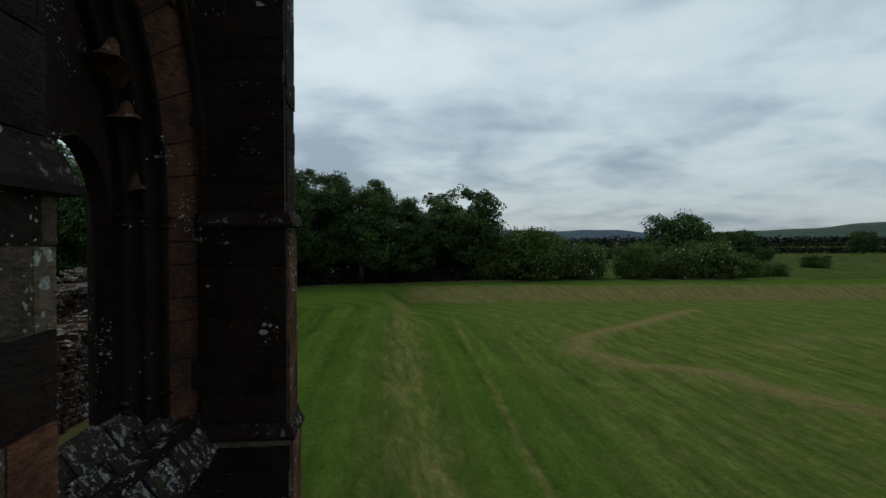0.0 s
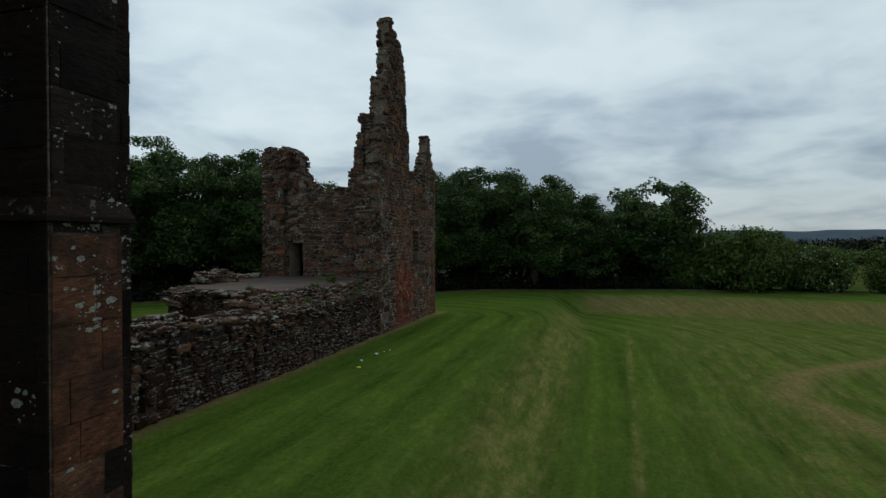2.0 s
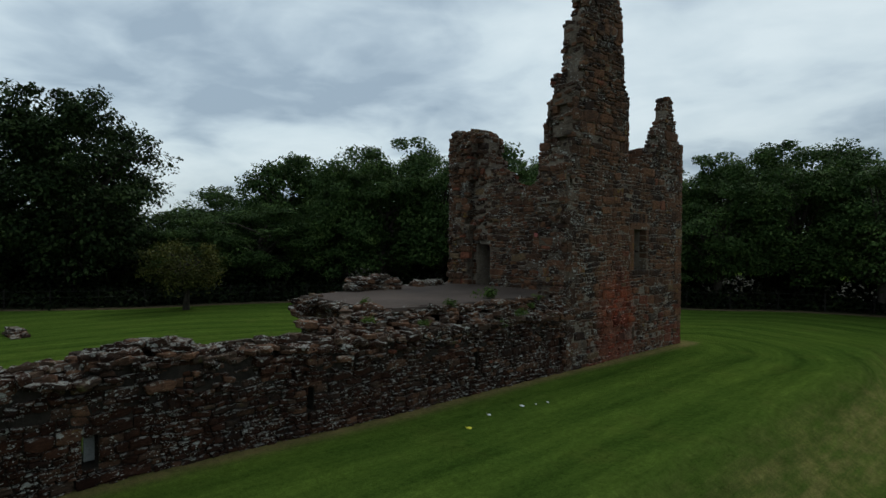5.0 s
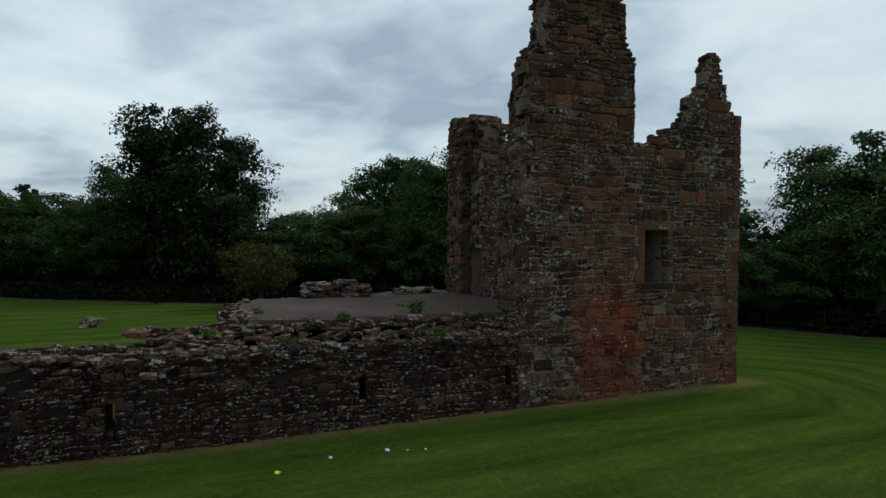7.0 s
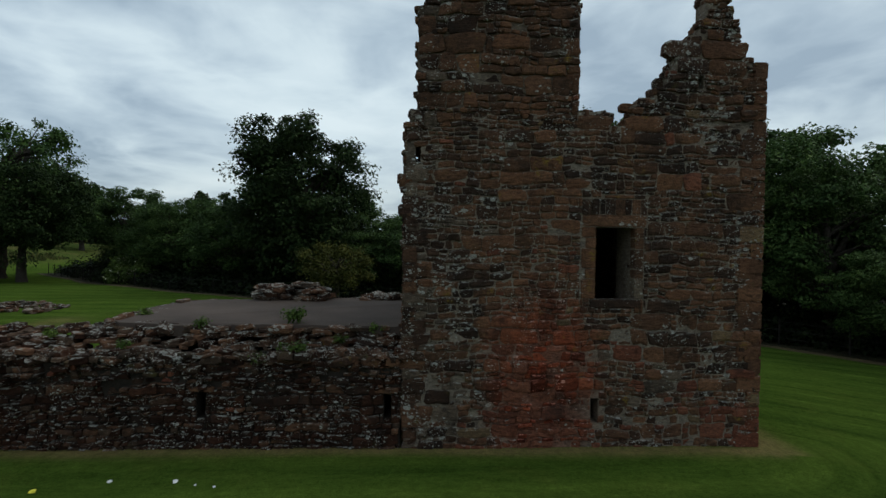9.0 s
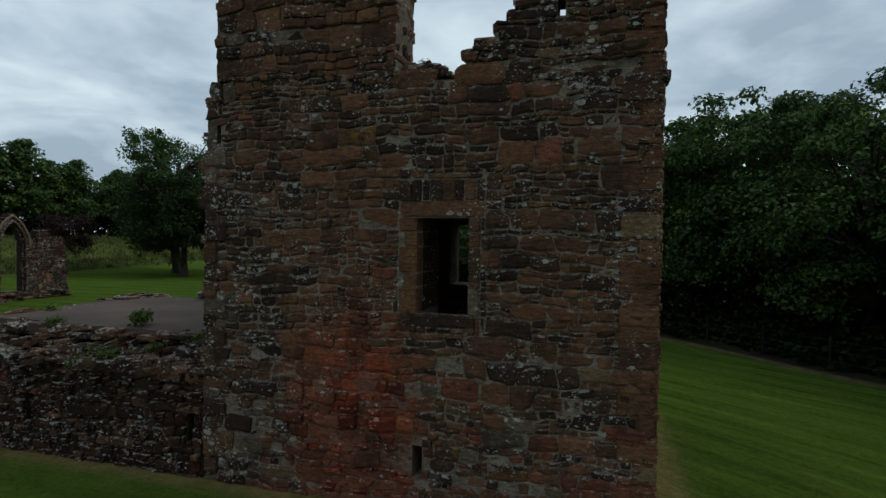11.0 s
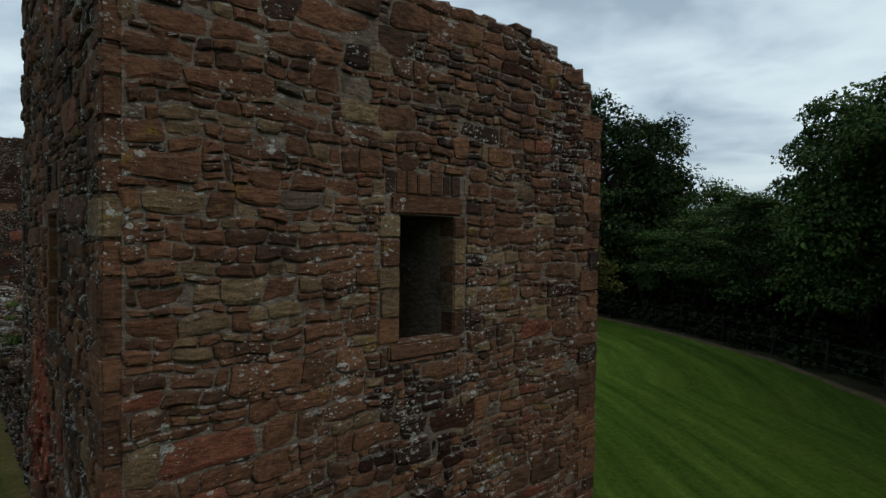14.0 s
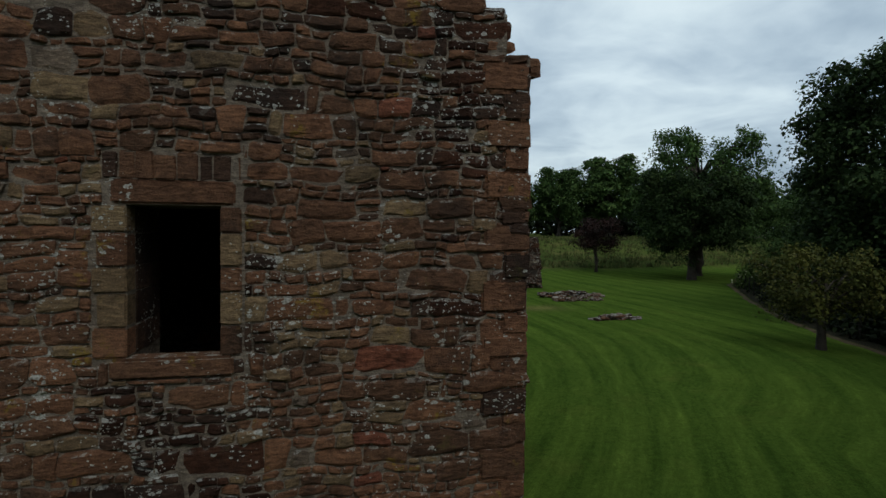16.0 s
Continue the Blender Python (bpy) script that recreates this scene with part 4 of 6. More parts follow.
    for p, q in zip(rings[:-1], rings[1:]):
        for i, j in ((0, 2), (2, 3), (3, 1), (1, 0)):
            bm.faces.new((p[i], p[j], q[j], q[i]))
    bmesh.ops.recalc_face_normals(bm, faces=bm.faces[:])
    part("added_vault", bm, MORTAR_DARK, tower, "unseen stone ceiling added to keep the lower chamber dark")
    # cornerstones where the east and north walls meet, and at the spire's outer edge
    r = np.random.default_rng(5)
    z = 0.0
    k = 0
    while z < 7.9:
        h = r.uniform(0.24, 0.38)
        long_e = k % 2 == 0
        mat = STONE_RED if z < 0.9 else STONE_TAN if r.random() < 0.1 else STONE_RUST if r.random() < 0.45 else STONE_BROWN
        dressed("cornerstone", east, (0.55 if long_e else 0.3, 0.3 if long_e else 0.6, h - 0.014), (7.632 - (0.275 if long_e else 0.15), (0.15 if long_e else 0.3) - 0.018 + r.normal(0, 0.006), z + h / 2), mat, 60 + k, 0.025)
        z += h
        k += 1
    z = 0.0
    while z < 6.3:
        h = r.uniform(0.24, 0.38)
        long_e = k % 2 == 0
        mat = STONE_RUST if r.random() < 0.5 else STONE_BROWN if r.random() < 0.5 else STONE_DARK
        dressed("cornerstone", north, (0.52 if long_e else 0.3, 0.3 if long_e else 0.6, h - 0.014), (7.2 - (0.26 if long_e else 0.15) + r.normal(0, 0.012), (0.15 if long_e else 0.3) - 0.03, z + h / 2), mat, 260 + k, 0.025)
        z += h
        k += 1
    z = 0.1
    while z < 5.6:
        h = r.uniform(0.26, 0.4)
        long_e = k % 2 == 0
        mat = STONE_GREY if r.random() < 0.1 else STONE_DARK if r.random() < 0.5 else STONE_BROWN
        dressed("cornerstone", east, (0.5 if long_e else 0.3, 0.28 if long_e else 0.5, h - 0.014), ((0.25 if long_e else 0.15) - 0.03 + r.normal(0, 0.015), (0.14 if long_e else 0.25) - 0.03, z + h / 2), mat, 160 + k, 0.03)
        z += h
        k += 1
    return tower


build_tower()

# ---- the low range wall and the platform behind it ----
LOW_STONE = [STONE_BROWN, STONE_SOOT, STONE_MOSSY, STONE_DARK, STONE_RED]


def low_tone(u, z, r):
    if u < 11 and z < 1.5:
        return pick((0.07, 0.85, 0.04, 0.1 * u / 11, 0.0), u, z, 4, r)
    return pick((0.12, 0.6, 0.05, 0.22, 0.008) if z < 1.5 else (0.24, 0.42, 0.16, 0.18, 0.01), u, z, 4, r)


def build_low_wall():
    wall = thing("low_wall", "low broken rubble wall, dark brown stones spotted with white lichen", "ruin", (-7, 18, 0))
    r = np.random.default_rng(21)
    top = [(0, 1.9)]
    for u in np.arange(0.4, 19.4, 0.4):
        bump = 0.28 * math.exp(-((u - 6.8) / 0.9) ** 2) + 0.25 * math.exp(-((u - 2.6) / 0.6) ** 2) - 0.18 * math.exp(-((u - 4.1) / 0.5) ** 2)
        top.append((float(u), 1.92 + bump + float(r.uniform(-0.16, 0.12))))
    poly = [(0, -0.2)] + top + [(19.4, 1.95), (19.4, -0.2)]
    slits = ((15.2, 15.38, 0.62, 1.16), (19.05, 19.2, 0.6, 1.13), (10.1, 10.26, 0.5, 1.05), (5.93, 6.17, 0.34, 0.92))
    w = rubble_wall("range_wall", wall, (-7.15, 8.4), (-6.93, 27.85), poly, 1.05, low_tone, LOW_STONE, slits, (9.5, 1.2), band=0.2, chunk=0.42, faces="front", seed=22, proud=0.026, mortar=MORTAR_DARK, joint=0.016, recess=0.06, ragged=lambda u, z: 1.0 + 2.2 * float(smooth(1.1, 1.5, z)), ends=(True, False))
    w.matrix_basis = Matrix.Translation((7, -18, 0)) @ w.matrix_basis
    dressed("slit_lintel", w, (0.5, 0.3, 0.1), (15.3, 0.13, 1.22), STONE_BROWN, 71)
    dressed("slit_lintel", w, (0.5, 0.3, 0.1), (19.1, 0.13, 1.19), STONE_BROWN, 72)
    dressed("slit_lintel", w, (0.46, 0.3, 0.1), (10.2, 0.13, 1.11), STONE_BROWN, 73)
    dressed("slit_lintel", w, (0.6, 0.3, 0.12), (6.05, 0.13, 0.99), STONE_DARK, 74)
    dressed("blocking_slab", w, (0.17, 0.06, 0.42), (6.08, 0.36, 0.6), PALE_PANEL, 75, 0.006, "pale grey slab filling a slit")
    # rubble that climbs from the broken face to the floor behind
    spots = []
    for u in np.arange(0.2, 19.5, 0.17):
        for k in range(7):
            d = r.uniform(-0.02, 1.25)
            rise = 0.42 * smooth(0.1, 1.0, d) if u > 10.5 else 0.2 * math.sin(min(d, 1) * 3.14) + 0.25 * math.exp(-((u - 7.0) / 0.8) ** 2) + 0.22 * math.exp(-((u - 2.7) / 0.5) ** 2)
            spots.append((u + r.uniform(-0.1, 0.1), d, 1.88 + rise + r.uniform(-0.07, 0.05)))
    heap("top_rubble", w, LOW_STONE[:4], spots, 0.27, 23)
    return wall


build_low_wall()


def build_platform():
    base = thing("platform", "raised stone platform with a worn grey-brown floor", "platform", (-10.5, 25, 0))
    off = Matrix.Translation((10.5, -25, 0))
    w = rubble_wall("platform_side", base, (-12.6, 21.35), (-7.9, 21.2), [(0, -0.1), (0, 2.3), (2.3, 2.36), (4.7, 2.3), (4.7, -0.1)], 1.0, low_tone, LOW_STONE, seed=31, step=0.2, mortar=MORTAR_DARK)
    w.matrix_basis = off @ w.matrix_basis
    w2 = rubble_wall("platform_side", base, (-14.0, 29.2), (-12.6, 21.35), [(0, -0.1), (0, 2.3), (8.0, 2.3), (8.0, -0.1)], 1.0, low_tone, LOW_STONE, seed=32, step=0.25, mortar=MORTAR_DARK)
    w2.matrix_basis = off @ w2.matrix_basis
    # floor slab with an uneven edge
    r = np.random.default_rng(33)
    corner = [(-12.55, 21.3), (-10.2, 21.2), (-8.15, 21.35), (-7.75, 22.6), (-7.7, 25), (-7.62, 27.9), (-8.2, 29.2), (-14.2, 29.3)]
    ring = []
    for (a, b), (c, d) in zip(corner, corner[1:] + corner[:1]):
        n = max(2, int(math.hypot(c - a, d - b) / 0.3))
        for k in range(n):
            ring.append((a + (c - a) * k / n + r.normal(0, 0.05), b + (d - b) * k / n + r.normal(0, 0.05)))
    bm = bmesh.new()
    lo = [bm.verts.new((x + 10.5, y - 25, 2.2)) for x, y in ring]
    hi = [bm.verts.new((x + 10.5, y - 25, 2.44 + r.normal(0, 0.012))) for x, y in ring]
    bm.faces.new(hi)
    for k in range(len(ring)):
        q = (k + 1) % len(ring)
        bm.faces.new((lo[k], lo[q], hi[q], hi[k]))
    part("floor", bm, SLAB, base, "worn grey-brown asphalt floor")
    rim = [(x + 10.5 + r.normal(0, 0.1), y - 25 - 0.05 + r.normal(0, 0.1), 2.32 + r.uniform(-0.1, 0.08)) for x, y in ring if y < 28.5 for _ in range(3)]
    heap("rim_rubble", base, [STONE_MOSSY, STONE_BROWN, STONE_DARK], rim, 0.24, 35)
    spots = [(r.uniform(-1.9, -1.2), -3.6 + r.uniform(-0.5, 0.1), 2.05 + r.uniform(-0.1, 0.3)) for _ in range(30)]
    heap("loose_rubble", base, LOW_STONE[:4], spots, 0.3, 34)


build_platform()


def rubble_mound(at, size, n, seed, label="heap of lichened rubble on the platform"):
    r = np.random.default_rng(seed)
    m = thing("rubble_mound", label, "rubble", at)
    spots = []
    for _ in range(n):
        x, y = r.uniform(-1, 1, 2)
        top = math.sqrt(max(0.0, 1 - 0.75 * x * x)) * math.sqrt(max(0.0, 1 - 0.75 * y * y))
        spots.append((x * size[0] / 2, y * size[1] / 2, r.uniform(0.0, 1.0) * max(top, 0.25) * size[2]))
    heap("rubble", m, [STONE_BROWN, STONE_DARK, STONE_GREY], spots, 0.3, seed + 1)
    return m


rubble_mound((-12.95, 24.35, 2.44), (0.7, 2.1, 0.6), 110, 41)
rubble_mound((-13.3, 27.3, 2.44), (0.4, 1.4, 0.2), 26, 43, "low line of rubble along the platform's edge")
rubble_mound((-26.8, 15.2, 0.0), (2.6, 0.45, 0.25), 42, 45, "low line of foundation stones in the lawn")
rubble_mound((-28.5, 7.6, 0.0), (3.4, 0.5, 0.3), 50, 47, "low line of foundation stones in the lawn")
rubble_mound((-29.0, 5.2, 0.0), (4.5, 2.2, 0.35), 110, 49, "spread of low foundation stones in the lawn")

# ---- the church wall beside the start, with its great window ----
CHURCH_STONE = [ASHLAR_SHADED, ASHLAR_RED, ASHLAR_SOOT, STONE_GREY]


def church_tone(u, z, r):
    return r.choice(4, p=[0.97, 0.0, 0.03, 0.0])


def arch_point(s, t, left=False):
    """A point of the window's outline, set in by s; t from 0 at the sill to 1 at the point of the arch."""
    half, spring, sill, radius, mid = 2.62, 4.4, 1.75, 4.5, 5.23
    if t < 0.4:
        y, z = half - s, sill + (spring - sill) * t / 0.4
    else:
        rad = radius - s
        reach = math.acos((radius - half) / rad)
        a = reach * (t - 0.4) / 0.6
        y, z = half - radius + rad * math.cos(a), spring + rad * math.sin(a)
    return (mid - y if left else mid + y), z


def sweep_arch(name, parent, profile, mat, left, label="", t0=0.0, t1=1.0):
    """A moulding: a profile of (set in, x) carried up the jamb and round the arch."""
    ts = [0.0, 0.1, 0.2, 0.3, 0.4] + [0.4 + 0.6 * k / 22 for k in range(1, 23)]
    ts = [t0] + [t for t in ts if t0 < t < t1] + [t1]
    verts, faces = [], []
    n = len(profile)
    for t in ts:
        for s, x in profile:
            y, z = arch_point(s, t, left)
            verts.append((x, y, z))
    for i in range(len(ts) - 1):
        for j in range(n - 1):
            q = (i * n + j, i * n + j + 1, (i + 1) * n + j + 1, (i + 1) * n + j)
            faces.append(q if left else q[::-1])
    return piece(name, verts, faces, mat, parent, label, True)


def roll(s, x, rad, a0, a1, n=8):
    return [(s + rad * math.cos(radians(a)), x + rad * math.sin(radians(a))) for a in np.linspace(a0, a1, n)]


def build_buttress(church, y0, seed, front):
    """A stepped buttress: plinth, shaft, sloped drip stones at two heights."""
    y1 = y0 + 0.68
    for k, (z0, z1, grow, mats) in enumerate(((-0.2, 1.5, 0.045, 0), (1.5, 4.36, 0.0, 0), (4.36, 10.5, -0.02, 1))):
        xe = -1.47 + grow

        # sides all take the near-black ashlar: their shade is in the stone's colour
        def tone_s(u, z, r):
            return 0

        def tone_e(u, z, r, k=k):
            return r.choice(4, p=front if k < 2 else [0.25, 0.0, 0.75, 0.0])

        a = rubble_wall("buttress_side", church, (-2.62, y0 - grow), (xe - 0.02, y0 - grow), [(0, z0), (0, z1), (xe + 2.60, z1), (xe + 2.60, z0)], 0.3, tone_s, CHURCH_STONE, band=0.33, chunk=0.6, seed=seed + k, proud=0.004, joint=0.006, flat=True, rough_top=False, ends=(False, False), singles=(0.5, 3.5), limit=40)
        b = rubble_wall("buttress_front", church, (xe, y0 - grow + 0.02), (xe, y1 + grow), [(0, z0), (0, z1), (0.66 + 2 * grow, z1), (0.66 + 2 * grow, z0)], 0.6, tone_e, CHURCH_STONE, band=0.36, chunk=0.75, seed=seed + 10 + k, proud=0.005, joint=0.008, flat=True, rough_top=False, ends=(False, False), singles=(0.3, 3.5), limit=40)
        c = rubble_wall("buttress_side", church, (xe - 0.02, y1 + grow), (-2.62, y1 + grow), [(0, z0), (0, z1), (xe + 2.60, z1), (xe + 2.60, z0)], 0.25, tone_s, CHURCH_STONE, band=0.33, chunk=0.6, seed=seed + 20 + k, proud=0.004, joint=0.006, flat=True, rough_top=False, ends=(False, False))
    for z, out, h in ((1.5, 0.09, 0.16), (4.36, 0.08, 0.14)):
        bm = bmesh.new()
        sect = [(0.0, -h * 0.5), (out, -h * 0.4), (out, -h * 0.1), (0.02, h * 0.9), (-0.1, h * 0.9), (-0.1, -h * 0.5)]
        loops = []
        for x, y, sx, sy in ((-2.62, y0, 0, -1), (-1.47, y0, 1, -1), (-1.47, y1, 1, 1), (-2.62, y1, 0, 1)):
            loops.append([bm.verts.new((x + sx * d, y + sy * d, z + e)) for d, e in sect])
        for p, q in zip(loops[:-1], loops[1:]):
            for j in range(len(sect) - 1):
                bm.faces.new((p[j], q[j], q[j + 1], p[j + 1]))
        part("drip_moulding", bm, ASHLAR_SHADED, church)


def build_church():
    church = thing("church_wall", "tall red sandstone church wall with a great traceried window, coloured dark as in shade", "ruin", (0, 0, 0))
    ring = [arch_point(-0.02, t) for t in [0, 0.4] + [0.4 + 0.06 * k for k in range(1, 11)]] + [arch_point(-0.02, t, True) for t in [0.4 + 0.06 * k for k in range(10, 0, -1)] + [0.4, 0]]
    ring = [(y + 6.0, z) for y, z in ring]
    foot = (ring[0][0], -0.2)
    poly = [(0, -0.2), (0, 10.6), (15.65, 10.6), (15.65, -0.2), foot, *ring, (ring[-1][0], ring[0][1]), ring[0], foot]
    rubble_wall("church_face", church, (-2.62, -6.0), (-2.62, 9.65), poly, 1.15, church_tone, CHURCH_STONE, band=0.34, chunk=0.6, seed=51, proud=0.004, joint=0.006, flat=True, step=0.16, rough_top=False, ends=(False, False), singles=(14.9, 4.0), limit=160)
    # moulded jamb and arch: rolls, a broad splayed face, hollows
    for left in (False, True):
        sweep_arch("arch_moulding", church, [(-0.04, -2.5), (-0.04, -2.57)] + roll(0.03, -2.57, 0.06, 160, -20) + [(0.1, -2.63)], ASHLAR_SHADED, left)
        cuts = [0.0, 0.075, 0.125, 0.2, 0.245, 0.31, 0.355, 0.4, 0.47, 0.525, 0.6, 0.67, 0.73, 0.8, 0.88, 0.94, 1.0]
        for a, b in zip(cuts[:-1], cuts[1:]):
            sweep_arch("splay_stone", church, [(0.12, -2.68), (0.102, -2.622), (0.3, -2.742), (0.5, -2.862), (0.52, -2.9)], SPLAY_STONE, left, "", a + 0.0012, b - 0.0012)
        sweep_arch("arch_moulding", church, [(0.1, -2.64), (0.5, -2.88)], ASHLAR_SHADED, left)
        sweep_arch("arch_moulding", church, roll(0.56, -2.9, 0.05, 130, -40) + [(0.62, -2.99), (0.68, -3.06), (0.72, -3.04)] + roll(0.77, -3.05, 0.05, 130, -40) + [(0.84, -3.14), (0.9, -3.2)] + roll(0.95, -3.2, 0.05, 130, -50) + [(1.0, -3.28), (1.0, -3.5), (0.6, -3.8)], ASHLAR_SHADED, left)
        for s, x in ((0.03, -2.57), (0.56, -2.9), (0.77, -3.05), (0.95, -3.2)):
            y, _ = arch_point(s, 0.2, left)
            for z, rr in ((4.28, 0.085), (4.34, 0.07), (4.4, 0.09), (2.2, 0.09), (2.1, 0.075)):
                bm = bmesh.new()
                bmesh.ops.create_uvsphere(bm, u_segments=12, v_segments=6, radius=rr)
                bmesh.ops.scale(bm, vec=(1, 1, 0.38), verts=bm.verts)
                bmesh.ops.translate(bm, vec=(x, y, z), verts=bm.verts)
                part("shaft_ring", bm, ASHLAR_SHADED, church, smooth=True)
    # plate tracery: solid stone over two pointed lights and a stump of the middle bar
    ys = np.linspace(3.62, 6.84, 60)
    verts, faces = [], []

    def lower_edge(y):
        v = abs(y - 5.23)
        if v < 0.1:
            return 4.1
        c, w = 0.86, 0.74
        q = abs(v - c) / w
        return 4.25 if q >= 1 else 4.25 + 0.95 * math.sqrt(max(0.0, 1 - q ** 1.7))

    def upper_edge(y):
        v = abs(y - 5.23)
        return 4.4 + math.sqrt(max(0.01, 3.5 ** 2 - (v + 1.88) ** 2)) + 0.03

    for y in ys:
        lo, hi = lower_edge(y), max(upper_edge(y), lower_edge(y) + 0.02)
        verts += [(-3.3, y, lo), (-3.3, y, hi), (-3.52, y, hi), (-3.52, y, lo)]
    for i in range(len(ys) - 1):
        a, b = 4 * i, 4 * i + 4
        faces += [(a, b, b + 1, a + 1), (a + 3, a + 2, b + 2, b + 3), (a, a + 3, b + 3, b)]
    piece("tracery_plate", verts, faces, ASHLAR_SHADED, church)
    dressed("broken_mullion", church, (0.26, 0.2, 2.0), (-3.4, 5.06, 2.72), ASHLAR_SHADED, 81, 0.05)
    # foliate cusps that stand out from the inner arch
    for y, z, s, tilt in ((6.45, 6.15, 0.46, 0.75), (6.82, 5.62, 0.38, 0.45), (7.02, 4.82, 0.28, 0.15), (4.0, 6.15, 0.44, -0.75), (3.6, 5.6, 0.38, -0.45)):
        bm = bmesh.new()
        ringv = []
        for k, (hh, ww) in enumerate(((0.55, 0.12), (0.2, 0.2), (-0.1, 0.3), (-0.32, 0.5), (-0.42, 0.62), (-0.3, 0.2))):
            ringv.append([bm.verts.new((s * ww * math.cos(a) * 0.8, s * ww * math.sin(a), s * hh + (0.12 * s * math.cos(2 * a) if k in (3, 4) else 0))) for a in np.linspace(0, 2 * math.pi, 10, endpoint=False)])
        for p, q in zip(ringv[:-1], ringv[1:]):
            for j in range(10):
                bm.faces.new((p[j], p[(j + 1) % 10], q[(j + 1) % 10], q[j]))
        bm.faces.new(ringv[0]), bm.faces.new(ringv[-1][::-1])
        bmesh.ops.recalc_face_normals(bm, faces=bm.faces[:])
        bmesh.ops.rotate(bm, cent=(0, 0, 0), matrix=Euler((-tilt * 0.6, 0, 0)).to_matrix(), verts=bm.verts)
        bmesh.ops.translate(bm, vec=(-3.12, y, z), verts=bm.verts)
        part("cusp", bm, SPLAY_STONE, church)
    # broken sloping sill
    r = np.random.default_rng(55)
    k = 0
    for row, (x, z) in enumerate(((-2.66, 1.5), (-2.95, 1.72), (-3.25, 1.92))):
        y = 2.75
        while y < 7.75:
            w = r.uniform(0.45, 0.9)
            bm = bmesh.new()
            bmesh.ops.create_cube(bm, size=1.0)
            bmesh.ops.scale(bm, vec=(0.42, min(w, 7.9 - y) - 0.01, 0.5), verts=bm.verts)
            bmesh.ops.bevel(bm, geom=bm.edges[:], offset=0.05, segments=3, affect="EDGES")
            for v in bm.verts:
                v.co += 0.025 * noise.noise_vector(v.co * 4 + Vector((row, y, 0)))
            bmesh.ops.rotate(bm, cent=(0, 0, 0), matrix=Euler((r.normal(0, 0.04), -0.62, r.normal(0, 0.03))).to_matrix(), verts=bm.verts)
            bmesh.ops.translate(bm, vec=(x, y + w / 2, z - 0.1 + r.normal(0, 0.02)), verts=bm.verts)
            part("sill_stone", bm, SILL_STONE, church)
            y += w
    build_buttress(church, 7.72, 400, [0.03, 0.97, 0.0, 0.0])
    build_buttress(church, 1.82, 500, [0.25, 0.22, 0.11, 0.42])
    return church


build_church()


